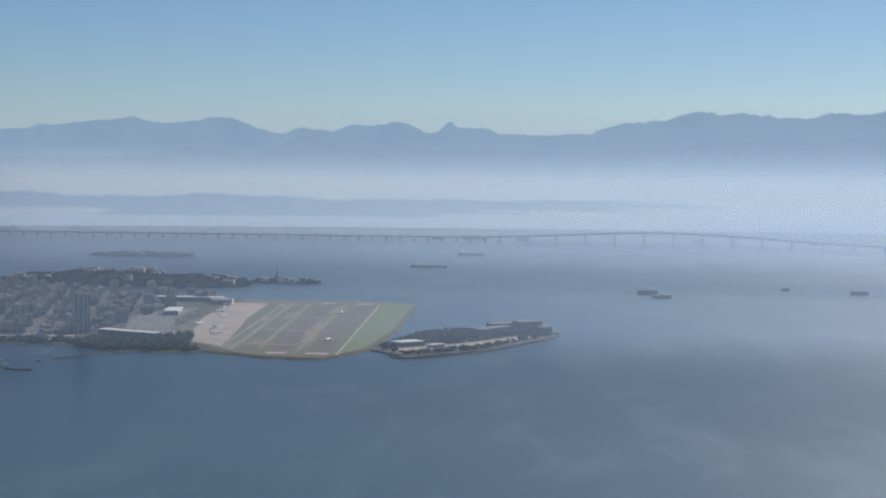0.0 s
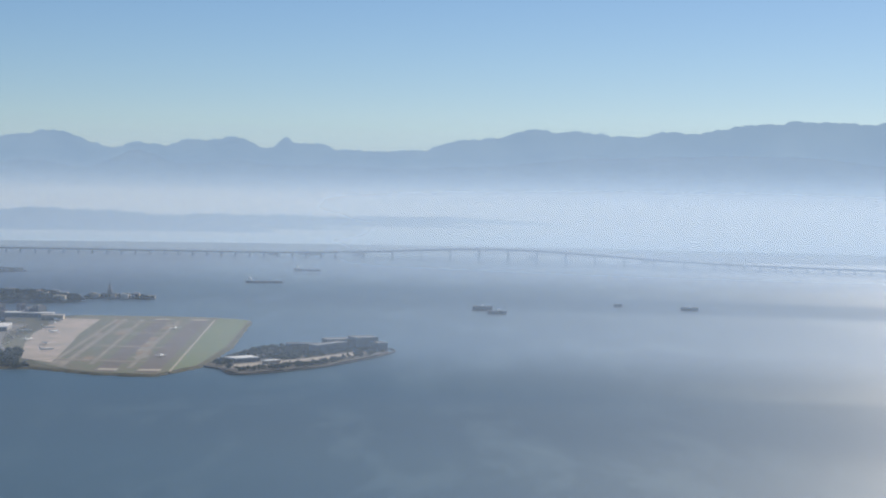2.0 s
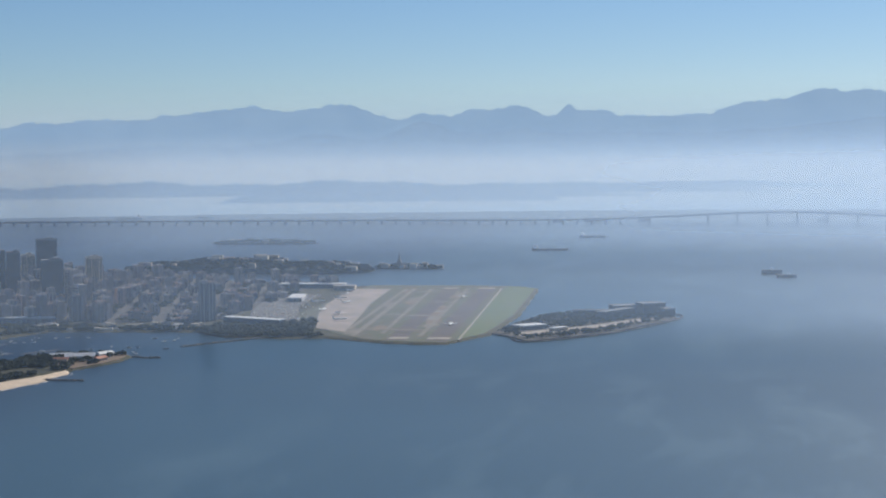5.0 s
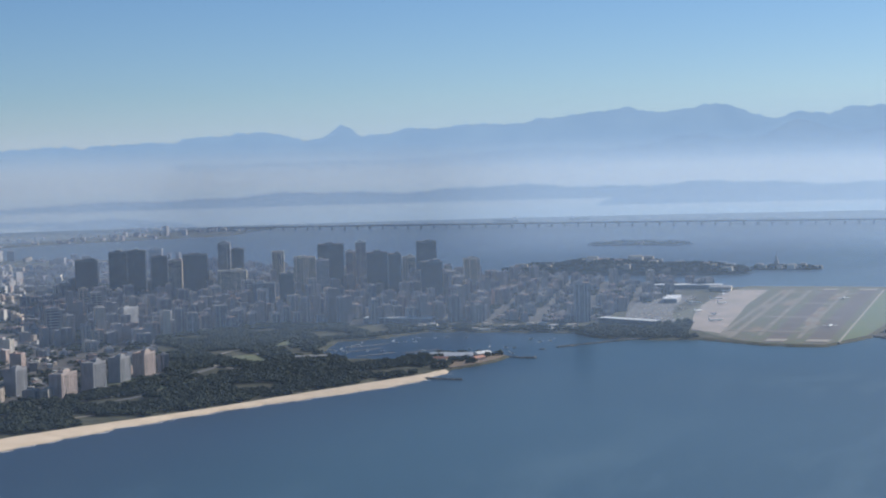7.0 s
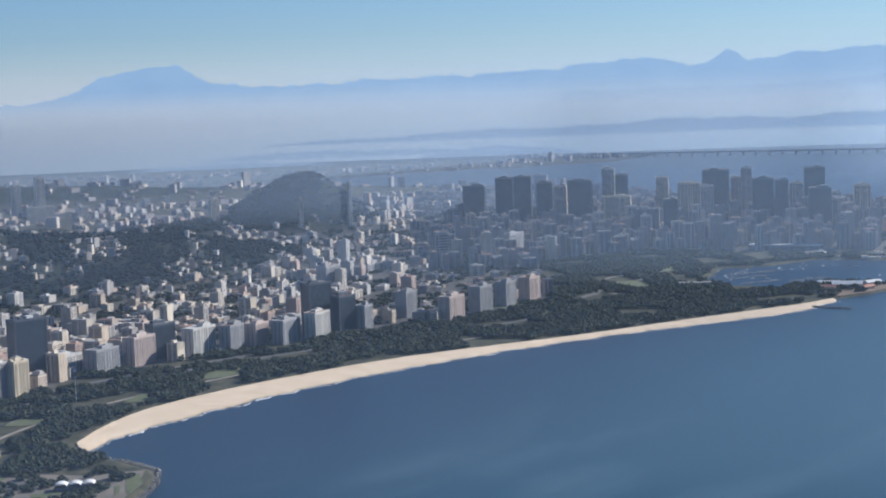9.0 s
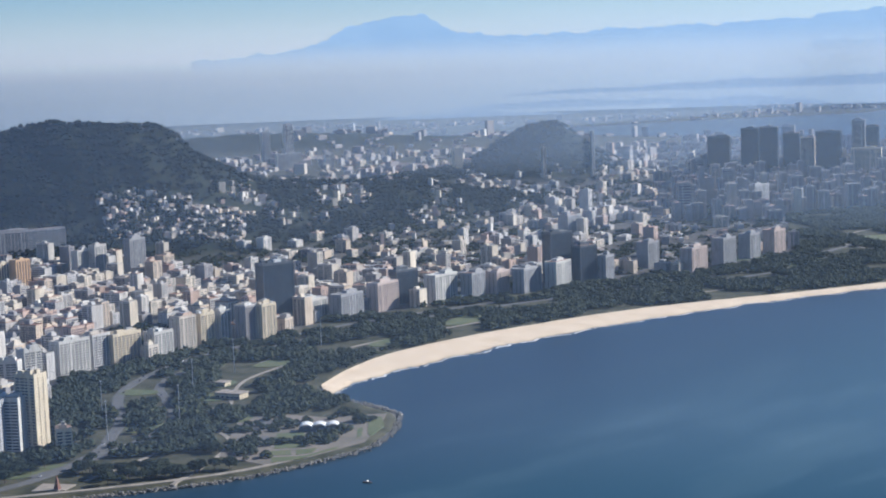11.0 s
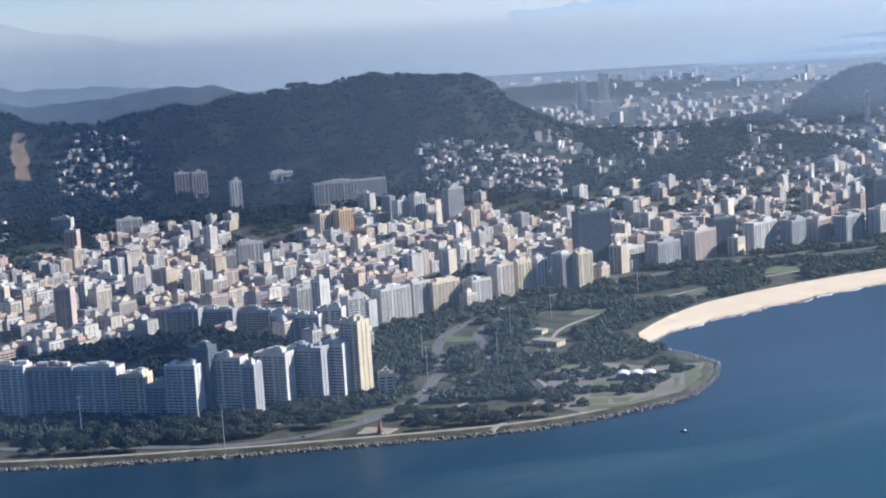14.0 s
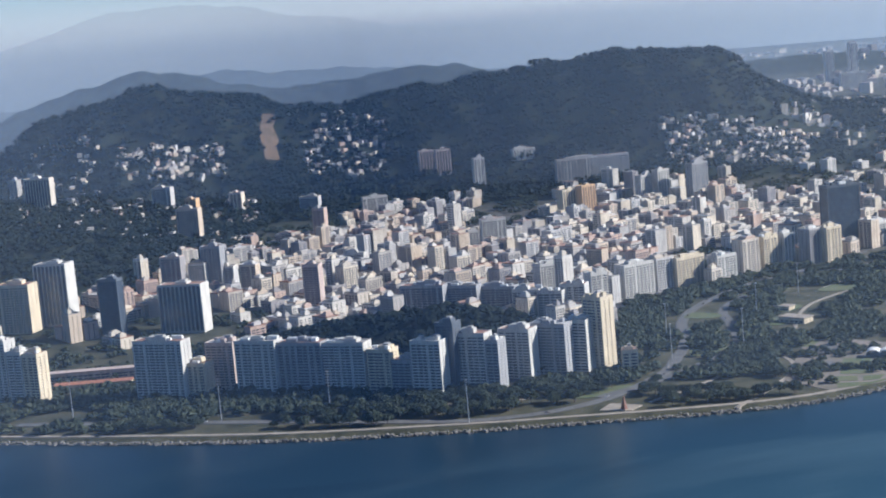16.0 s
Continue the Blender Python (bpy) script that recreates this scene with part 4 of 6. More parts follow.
# ---- buildings ----
def block_mesh(w, d, h, style, g):
    """Body boxes and the glazing box behind them, foot at z = 0, local x along the front."""
    floors = max(2, int(round(h / 3.1)))
    fh = h / floors
    rows = []
    if style == "fins":
        n = max(3, int(w / 5.5))
        rows += [((i / n - 0.5) * w, 0, 0, 1.6, d + 0.8, h) for i in range(n + 1)]
        rows += [(0, 0, 0, w * 0.995, d * 0.97, fh * 0.9), (0, 0, h - fh * 0.6, w * 0.995, d + 0.5, fh * 0.6)]
        rows += [(0, 0, i * fh, w * 0.99, d * 0.93, fh * 0.22) for i in range(1, floors)]
    elif style == "glass":
        rows += [(sx * (w / 2 - 0.4), sy * (d / 2 - 0.4), 0, 0.9, 0.9, h) for sx in (-1, 1) for sy in (-1, 1)]
        rows += [(0, 0, i * fh, w * 0.997, d * 0.997, fh * 0.16) for i in range(floors)] + [(0, 0, h - fh, w + 0.2, d + 0.2, fh)]
    else:
        rows += [(sx * (w / 2 - 0.6), q * d, 0, 1.2, d * 0.27, h) for sx in (-1, 1) for q in (-0.365, 0, 0.365)]
        rows += [(sx * (w / 2 - 0.75), 0, i * fh - 0.1, 1.2, d * 0.9, fh * 0.5) for sx in (-1, 1) for i in range(floors)]
        out = 0.9 if style == "balcony" else 0.0
        rows += [(0, 0, i * fh - 0.1, w - 1.0, d - 0.2 + out, fh * (0.42 if style != "grid" else 0.34)) for i in range(floors)]
        rows += [(0, 0, h - fh * 0.55, w - 0.2, d + 0.1, fh * 0.55)]
        n = max(1, int(w / (4.2 if style == "grid" else 6.5)))
        rows += [((i / n - 0.5) * (w - 2.4) + g.uniform(-0.8, 0.8), 0, 0, 0.9 if style == "grid" else float(g.choice([0.6, 0.9, 2.6])), d - 0.3 + float(g.choice([0.0, 0.6, 1.3])) * out, h) for i in range(1, n)]
        m = max(1, int(d / 8))
        rows += [(0, (i / m - 0.5) * (d - 1), 0, w - 0.3, 1.6, h) for i in range(1, m)]
    v, f = boxes(rows)
    gv, gf = boxes([(0, 0, 0.1, w - 1.3, d - 1.5, h - 0.3)])
    return v, f, gv, gf


def roof_rows(w, d, h, g):
    """Parapet slab, stair house and tanks."""
    roof = [(0, 0, h, w - 0.4, d - 0.4, 0.35)]
    para = [(0, sy * (d / 2 - 0.2), h, w, 0.35, 1.1) for sy in (-1, 1)] + [(sx * (w / 2 - 0.2), 0, h, 0.35, d - 0.8, 1.1) for sx in (-1, 1)]
    house = [(g.uniform(-0.2, 0.2) * w, g.uniform(-0.12, 0.12) * d, h + 0.3, w * g.uniform(0.25, 0.55), d * g.uniform(0.35, 0.6), g.uniform(2.8, 5.0))]
    hx, hy, hz, hw, hd, hh = house[0]
    tank = [(hx + hw * 0.1, hy, hz + hh, hw * 0.45, hd * 0.6, g.uniform(1.2, 2.6))]
    return roof, para, house, tank


def building(x, y, w, top, turn, style="bands", wall="wall", depth=None, label="", name="apartment_block", group="", seed=0, clutter=0):
    """A block whose front foot stands at x, y; top is its roof's height above the sea."""
    g = np.random.default_rng(seed + int(abs(x) * 7 + abs(y)))
    d = depth or g.uniform(15, 22)
    r = math.hypot(x, y)
    x, y = x * (1 + d / 2 / r), y * (1 + d / 2 / r)
    z = height(x, y) - 0.5
    h = max(9.0, top - z)
    root = thing(name, x, y, z, turn, label or "pale rendered apartment block with banded windows", "building", group)
    v, f, gv, gf = block_mesh(w, d, h, style, g)
    part("body", mesh_from("body", v, f, [M[wall]]), root)
    part("glazing", mesh_from("glazing", gv, gf, [M["glass"]]), root, "dark recessed windows")
    roof, para, house, tank = roof_rows(w, d, h, g)
    made = root
    for nm, rows, mat in (("roof", roof, "roof"), ("parapet", para, wall), ("roof_house", house, wall), ("water_tank", tank, "concrete")):
        v, f = boxes(rows)
        made = part(nm, mesh_from(nm, v, f, [M[mat]]), made if nm == "water_tank" else root)
    for k in range(clutter):
        cw, cd = w * g.uniform(0.1, 0.25), d * g.uniform(0.15, 0.35)
        v, f = boxes([(g.uniform(-0.38, 0.38) * w, g.uniform(-0.3, 0.3) * d, h + 0.3, cw, cd, g.uniform(1.6, 4.2))])
        part("penthouse", mesh_from("penthouse", v, f, [M["white" if k % 2 else wall]]), root, "pale rooftop terrace room")
    return root


FRONT = [
    (-1875, 494, 19, 75),
    (-1852, 505, 17, 64),
    (-1838, 518, 18, 61),
    (-1740, 627, 54, 69),
    (-1720, 653, 34, 43),
    (-1726, 691, 31, 58),
    (-1675, 710, 43, 63),
    (-1638, 744, 46, 60),
    (-1601, 776, 44, 59),
    (-1567, 800, 24, 52),
    (-1548, 815, 21, 41),
    (-1518, 828, 30, 62),
    (-1517, 851, 18, 77),
    (-1505, 872, 31, 64),
    (-1485, 886, 13, 57),
    (-1499, 922, 32, 61),
    (-1489, 956, 37, 62),
    (-1481, 986, 22, 62),
    (-1477, 1008, 26, 83),
]
BEHIND = [
    (-1887, 1029, 50, 53),
    (-1864, 1069, 42, 49),
    (-1842, 1108, 46, 44),
    (-1796, 1124, 31, 42),
    (-1764, 1138, 28, 41),
    (-1757, 1167, 28, 46),
    (-1921, 1245, 51, 48),
    (-1850, 1245, 29, 35),
    (-1783, 1217, 25, 50),
]
ROW = [
    (-1821, 1304, 52, 46),
    (-1825, 1349, 31, 47),
    (-1821, 1387, 50, 43),
    (-1808, 1437, 36, 39),
    (-1834, 1500, 32, 49),
    (-1840, 1540, 28, 47),
    (-1839, 1572, 21, 46),
    (-1815, 1600, 29, 52),
    (-1807, 1624, 30, 51),
    (-1869, 1704, 53, 97),
]
ROW2 = [
    (-1870, 1776, 51, 34),
    (-1834, 1814, 55, 40),
    (-1837, 1895, 54, 47),
    (-1862, 1968, 42, 56),
    (-1819, 2008, 62, 47),
    (-1801, 2064, 40, 44),
    (-1797, 2120, 39, 40),
    (-1767, 2158, 55, 42),
    (-1747, 2213, 48, 48),
    (-1784, 2260, 49, 90),
    (-1749, 2287, 38, 66),
    (-1735, 2323, 29, 46),
]
GLORIA = [
    (-1769, 2496, 38, 49),
    (-1676, 2500, 55, 43),
    (-1671, 2587, 48, 51),
    (-1681, 2687, 41, 48),
    (-1685, 2778, 46, 46),
    (-2136, 3452, 73, 65),
    (-2215, 3473, 40, 38),
    (-2096, 3546, 80, 47),
    (-2130, 2738, 45, 61),
]
LEFT = [
    (-2212, 662, 55, 107),
    (-2207, 609, 58, 88),
    (-2106, 700, 33, 91),
    (-2076, 785, 71, 74),
    (-2323, 867, 38, 78),
    (-2312, 924, 37, 86),
    (-2319, 904, 31, 64),
    (-2304, 942, 29, 55),
    (-2256, 955, 30, 60),
    (-2120, 988, 29, 66),
    (-2372, 1179, 43, 35),
    (-3163, 938, 62, 147),
    (-3300, 933, 20, 139),
    (-3092, 1150, 46, 107),
    (-2769, 1072, 49, 95),
    (-3046, 1188, 27, 83),
    (-3033, 1273, 30, 85),
    (-2745, 1304, 27, 67),
    (-2978, 1398, 46, 64),
]
MID = [
    (-2558, 1697, 34, 59),
    (-2547, 1731, 35, 63),
    (-2534, 1970, 47, 76),
    (-2584, 1887, 37, 61),
    (-2574, 1917, 34, 68),
    (-3041, 1691, 34, 116),
    (-2999, 1704, 31, 118),
    (-2904, 1728, 24, 101),
    (-2761, 1896, 164, 89),
    (-2934, 1852, 51, 105),
    (-2320, 1360, 18, 48),
    (-2372, 1429, 45, 54),
    (-2898, 1492, 53, 56),
]
FAR = [
    (-4506, 4199, 94, 62),
    (-4415, 4309, 32, 55),
    (-3444, 3895, 29, 112),
    (-3135, 3920, 9, 112),
    (-3042, 4030, 9, 152),
    (-4746, 4426, 32, 149),
    (-4803, 4364, 32, 126),
]
CENTRO = [
    (-2545, 3927, 64, 146),
    (-2550, 4089, 52, 158),
    (-2497, 4099, 53, 161),
    (-2430, 4104, 47, 145),
    (-2384, 4108, 39, 134),
    (-2327, 4117, 72, 149),
    (-2288, 4207, 37, 174),
    (-2247, 4207, 37, 158),
    (-2218, 4120, 84, 105),
    (-2012, 3901, 61, 89),
    (-1952, 3909, 40, 113),
    (-2055, 4226, 64, 134),
    (-2021, 4320, 78, 163),
    (-1965, 4147, 37, 131),
    (-1851, 4243, 60, 144),
    (-1749, 4124, 35, 147),
    (-1748, 4341, 58, 168),
    (-1669, 4178, 59, 124),
    (-2012, 4500, 32, 159),
    (-2001, 4406, 31, 138),
    (-2267, 4489, 38, 134),
    (-2653, 4460, 42, 145),
    (-1725, 4436, 23, 97),
    (-1688, 4525, 47, 109),
    (-1168, 3856, 38, 93),
    (-1604, 4182, 22, 84),
    (-1834, 4424, 39, 121),
]

styles = ["bands", "balcony", "grid", "bands"]
for i, (x, y, w, top) in enumerate(FRONT):
    turn = 37 if i < 9 else 34 if i < 15 else 30 if i < 18 else 15
    wall = ["wall_white", "wall_white", "wall_cream", "wall_white", "wall_cream", "wall_pink", "wall_white", "wall_grey", "wall_white", "wall_cream",
            "wall_grey", "wall_white", "wall_dark", "wall_white", "wall_grey", "wall_white", "wall_grey", "wall_white", "wall_cream"][i]
    building(x, y, w * (1.12 if i < 18 else 1), top, turn, "balcony" if i % 3 else "bands", wall, 20, "waterfront apartment block with continuous balcony bands", group="waterfront apartment blocks", clutter=5)
building(-1440, 1018, 16, 30, 58, "bands", "wall_cream", 16, "low cream annex beside a tall tower", group="waterfront apartment blocks")
for i, (x, y, w, top) in enumerate(BEHIND):
    dark = i < 6
    building(x, y, w * (1.15 if i < 6 else 1), top, 39 if i < 6 else 88, "grid" if i == 6 else "balcony", "wall_white" if i >= 3 else "wall_grey", 18,
             "tall grey slab block with rows of balconies" if dark else "white block with a gridded balcony front", clutter=4)
for i, (x, y, w, top) in enumerate(ROW):
    last = i == len(ROW) - 1
    building(x, y, w, top, 96 if not last else 80, "glass" if last else "balcony", "wall_dark" if last else ["wall_white", "wall", "wall_cream"][i % 3], 22 if last else 20,
             "tall dark glass office tower" if last else "pale beachside block with white balcony bands", "office_tower" if last else "apartment_block", "beachside blocks", clutter=3)
for i, (x, y, w, top) in enumerate(ROW2):
    dark = i in (3, 9, 10)
    building(x, y, w, top, 98 if not dark else 80, "glass" if dark else styles[i % 4], "wall_dark" if dark else ["wall_white", "wall_grey", "wall_pink", "wall_grey"][i % 4], 22,
             "dark curtain-walled tower near the beach" if dark else "pale beachside block with banded front", "office_tower" if dark else "apartment_block", "beachside blocks")
for i, (x, y, w, top) in enumerate(GLORIA):
    building(x, y, w, top, 95, styles[i % 4], ["wall_grey", "wall_pink", "wall_grey", "wall_grey", "wall_pink"][i % 5], 24, "old grey and cream block facing the park")
for i, (x, y, w, top) in enumerate(LEFT):
    st = {0: "fins", 2: "glass", 3: "fins", 5: "grid", 11: "fins"}.get(i, styles[i % 4])
    wl = {0: "wall_white", 1: "wall_cream", 2: "wall_dark", 3: "wall_white", 5: "wall_grey", 9: "wall_pink", 10: "wall_white", 15: "wall_ochre"}.get(i, "wall")
    building(x, y, w * 0.82, top, 45, st, wl, 26 if i in (0, 1, 3) else 18, "tall white tower with vertical fins" if st == "fins" else "inland apartment tower in pale render",
             "apartment_tower")
for i, (x, y, w, top) in enumerate(MID):
    wl = {0: "wall_cream", 1: "wall_ochre", 2: "wall_grey", 5: "wall_pink", 6: "wall_pink", 8: "wall_grey"}.get(i, "wall_white")
    building(x, y, w * 0.9, top, 100 if i < 5 else 75, "fins" if i in (0, 1, 5, 6) else styles[i % 4], wl, 16, "tall inland tower catching the morning sun", "apartment_tower")
for i, (x, y, w, top) in enumerate(FAR):
    building(x, y, w, top, 70, styles[i % 4], "wall_cream" if i == 2 else "wall_white", 11 if w < 20 else 20, "distant pale tower above the rooftops", "apartment_tower")
for i, (x, y, w, top) in enumerate(CENTRO):
    dark = i in (0, 1, 2, 3, 5, 7, 10, 12, 14, 15, 16, 17)
    building(x, y, w * 0.92, top, 25, "glass" if dark else styles[(i + 1) % 4], "wall_dark" if dark else ["wall_grey", "wall", "wall_cream"][i % 3], 34,
             "tall dark downtown office tower" if dark else "grey downtown office block", "office_tower", "downtown towers")

# ---- the rest of the town: streets of lower blocks ----
park_line = np.array(PARK_LINE, dtype=float)
heroes = np.array([(x, y, w) for lst in (FRONT, BEHIND, ROW, ROW2, GLORIA, LEFT, MID, FAR, CENTRO) for x, y, w, _ in lst], dtype=float)
ga = radians(13)
lots = []
for iu in range(-120, 330):
    for iv in range(-340, 200):
        if iu % 4 == 3 or iv % 5 == 4:
            continue
        u, v = iu * 27.0, iv * 25.0
        lots.append((u * math.cos(ga) - v * math.sin(ga) * 1 - 2500, u * math.sin(ga) + v * math.cos(ga) + 3000))
lots = np.array(lots) + rng.uniform(-4, 4, (len(lots), 2))
lr, la = np.hypot(*lots.T), np.degrees(np.arctan2(lots[:, 0], lots[:, 1]))
ok = (lr > 1500) & (lr < 6800) & (la > -77) & (la < -10) & inside(LAND, *lots.T)
lots, lr, la = lots[ok], lr[ok], la[ok]
lz = terrain(*lots.T)
ld = edge_distance(LAND, *lots.T)
free = ~inside(PARK, *lots.T) & (ld > 25) & (lz - 3.4 < np.where(la < -66, 34, 26))
vx = (lots[:, 0] + 1690) * 0.77 + (lots[:, 1] - 900) * 0.64
vy = -(lots[:, 0] + 1690) * 0.64 + (lots[:, 1] - 900) * 0.77
free &= (vx / 270) ** 2 + (vy / 175) ** 2 > 1
free &= np.min(np.hypot(lots[:, None, 0] - heroes[None, :, 0] * 1.006, lots[:, None, 1] - heroes[None, :, 1] * 1.006) - heroes[None, :, 2] * 0.5, axis=1) > 7
# green breaks in the town
blotch = np.sin(lots[:, 0] / 190 + 2 * np.sin(lots[:, 1] / 260)) * np.sin(lots[:, 1] / 170 + 1.5 * np.sin(lots[:, 0] / 230))
green_lot = free & ((((la > -53) & (la < -40) & (lr > 3350) & (lr < 4600)) & (rng.random(len(lots)) < 0.78)) | (((la >= -40) & (la < -35) & (lr > 4050) & (lr < 5000)) & (rng.random(len(lots)) < 0.5)) | (blotch > 0.7) | ((la < -66.2) & (lr < np.where(la < -68, 2130, 2000))) | ((la < -66.2) & (lr < 2330) & (rng.random(len(lots)) < 0.75)) | ((la > -37) & (lr > 2900) & (lr < np.where(la > -20, 4900, 3850)) & (rng.random(len(lots)) < 0.55)) | ((la < -66) & (lr < 3500) & (lr > 2450) & (rng.random(len(lots)) < 0.5)))
free &= ~green_lot
free &= rng.random(len(lots)) < np.where((la > -34) & (lr > 3800), 0.72, np.where((la > -37) & (lr > 3000), 0.34, np.where((lr > 4200) & (la < -36), 0.28, np.where(lr > 3700, 0.5, 0.86))))
lots_b, lr_b, la_b, lz_b = lots[free], lr[free], la[free], lz[free]
n_l = len(lots_b)
tall_zone = np.exp(-((la_b + 52) / 12) ** 2) * (lr_b < 3000) + 0.9 * ((la_b > -33) & (lr_b > 3700) & (lr_b < 5200))
lh = rng.gamma(4.0, 2.7, n_l) + 7.5 + 11 * tall_zone * rng.random(n_l) + np.where(rng.random(n_l) < 0.07, rng.uniform(8, 28, n_l), 0)
low_zone = (np.sin(lots_b[:, 0] / 120) + np.sin(lots_b[:, 1] / 150) > 0.9) & (rng.random(n_l) < 0.75)
core = (la_b > -34.5) & (la_b < -19.5) & (lr_b > 3850) & (lr_b < 5000)
low_zone &= ~core
lh = np.where(core, rng.gamma(4, 8, n_l) + 14, lh)
lh = np.where(low_zone, rng.uniform(5, 11, n_l), np.clip(lh, 7, np.where(core, 92, 62)))
lw, ldp = rng.uniform(15, 31, n_l), rng.uniform(13, 24, n_l)
downtown = (la_b > -35) & (lr_b > 3300)
lturn = ga + np.where(downtown, 0.62, 0) + np.where(rng.random(n_l) < 0.5, 0, math.pi / 2) + rng.normal(0, 0.04, n_l)
l_tint = np.where(downtown & (rng.random(n_l) < 0.85), rng.choice([0.5, 0.95, 0.955, 0.96, 0.97], n_l), rng.random(n_l))
order = np.argsort(lr_b)
named = set(order[:260].tolist())
for i in order[:260]:
    x, y = lots_b[i]
    g = np.random.default_rng(int(i))
    h = float(lh[i])
    root = thing("town_building", x, y, lz_b[i] - 0.5, math.degrees(lturn[i]), "small rendered town building in a dense block", "building", "town buildings")
    v, f, gv, gf = block_mesh(float(lw[i]), float(ldp[i]), h, styles[i % 3], g)
    part("body", mesh_from("body", v, f, [M["wall"]]), root)
    part("glazing", mesh_from("glazing", gv, gf, [M["glass"]]), root)
    roof, para, house, tank = roof_rows(float(lw[i]), float(ldp[i]), h, g)
    for nm, rows, mat in (("roof", roof + para, "roof"), ("roof_house", house + tank, "wall")):
        v, f = boxes(rows)
        part(nm, mesh_from(nm, v, f, [M[mat]]), root)


def town(name, pick, label, floors_max):
    vs, fs, ms, ts, base = [], [], [], [], 0
    for i in pick:
        g = np.random.default_rng(int(i))
        w, d, h = float(lw[i]), float(ldp[i]), float(lh[i])
        n = int(min(floors_max, max(2, round(h / 3.2))))
        fh = h / n
        rows, mi = [(0, 0, 0, w - 0.9, d - 0.9, h)], [1]
        rows += [(0, 0, k * fh, w, d, fh * 0.5) for k in range(n)] + [(0, 0, h - fh * 0.3, w, d, fh * 0.4)]
        mi += [0] * (n + 1)
        rows += [(sx * w * 0.5 - sx * 0.6, 0, 0, 1.2, d - 0.1, h) for sx in (-1, 1)] + [(w * g.uniform(-0.2, 0.2), 0, 0, 2.4, d - 0.1, h)]
        mi += [0, 0, 0]
        rows += [(0, 0, h, w - 0.5, d - 0.5, 0.5), (g.uniform(-0.2, 0.2) * w, g.uniform(-0.2, 0.2) * d, h + 0.4, w * g.uniform(0.2, 0.5), d * g.uniform(0.25, 0.5), g.uniform(1.5, 4.5))]
        mi += [2, 0]
        v, f = boxes(rows)
        c, s = math.cos(lturn[i]), math.sin(lturn[i])
        vs.append(np.column_stack([v[:, 0] * c - v[:, 1] * s + lots_b[i, 0], v[:, 0] * s + v[:, 1] * c + lots_b[i, 1], v[:, 2] + lz_b[i] - 1]))
        fs.append(f + base)
        base += len(v)
        ms += list(np.repeat(mi, 6))
        ts += [l_tint[i]] * len(f)
    return stuff(name, mesh_from(name, np.vstack(vs), np.vstack(fs), [M["wall_far"], M["glass"], M["roof_far"]], ms, ts), label, "buildings")


rest = [i for i in order if i not in named]
town("town_blocks", [i for i in rest if lr_b[i] < 3600], "dense streets of pale rendered town blocks", 14)
town("distant_blocks", [i for i in rest if lr_b[i] >= 3600 and not (la_b[i] < -36 and lr_b[i] > 4100 and i % 5 < 3)], "distant town blocks fading towards the hills", 13)

# hillside shanty houses: tiny bright cubes stepping up the slopes
def settled(x, y):
    """Where houses crowd out the trees on the slopes."""
    return np.sin(x / 88 + 1.6 * np.sin(y / 120)) * np.sin(y / 74 + 1.3 * np.sin(x / 140)) + 0.35 * np.sin(x / 37 + y / 53)


def shanties(a0, a1, r0, r1, count, seed, patchy=False):
    g = np.random.default_rng(seed)
    a, r = np.radians(g.uniform(a0, a1, count)), g.uniform(r0, r1, count)
    x, y = r * np.sin(a), r * np.cos(a)
    if patchy:
        m = settled(x, y) > g.uniform(0.0, 0.5, count)
        x, y = x[m], y[m]
    z = terrain(x, y)
    n = len(x)
    tall = np.where(g.random(n) < (0.10 if patchy else 0.0), g.uniform(14, 26, n), g.uniform(6, 12, n))
    v, f = scatter(CUBE_V, CUBE_F, np.stack([x, y, z - 2], -1), np.stack([g.uniform(7, 16 if patchy else 12, n), g.uniform(6, 11, n), tall], -1), g.uniform(0, 3.1, n))
    stuff("hillside_houses", mesh_from("hillside_houses", v, f, [M["wall_far"], M["roof_far"]], np.tile([0, 1, 0, 0, 0, 0], n), np.repeat(g.random(n), 6)),
          "crowded small pale houses climbing the hillside", "houses")
    return x, y


shan = [shanties(-64.9, -62.2, 3480, 3760, 110, 1), shanties(-53.2, -48.5, 3430, 3640, 260, 2), shanties(-51, -34, 3150, 4700, 2300, 3, True), shanties(-71, -67.5, 3450, 3600, 150, 4),
        shanties(-74.5, -71.5, 3300, 3700, 120, 5), shanties(-47, -36, 4600, 5200, 600, 6, True), shanties(-74.5, -66.5, 2900, 3350, 190, 7)]

# the plain beyond the hills, houses thinning out into the mist
pa, pr = np.radians(rng.uniform(-79, -29, 2300)), rng.uniform(5200, 9800, 2300)
fx_, fy_ = pr * np.sin(pa), pr * np.cos(pa)
pm = inside(LAND, fx_, fy_) & (hills(fx_, fy_) < 60) & (np.sin(fx_ / 400) * np.sin(fy_ / 330) > -0.35)
fx_, fy_ = fx_[pm], fy_[pm]
n_x = len(fx_)
v, f = scatter(CUBE_V, CUBE_F, np.column_stack([fx_, fy_, terrain(fx_, fy_) - 1]),
               np.stack([rng.uniform(14, 50, n_x), rng.uniform(12, 28, n_x), np.clip(rng.gamma(1.6, 7, n_x) + 5, 5, 70)], -1), rng.uniform(0, 3.1, n_x))
stuff("plain_buildings", mesh_from("plain_buildings", v, f, [M["wall_far"], M["roof_far"]], np.tile([0, 1, 0, 0, 0, 0], n_x), np.repeat(np.where(rng.random(n_x) < 0.7, 0.95, rng.random(n_x)), 6)),
      "scattered distant buildings on a hazy plain", "buildings")

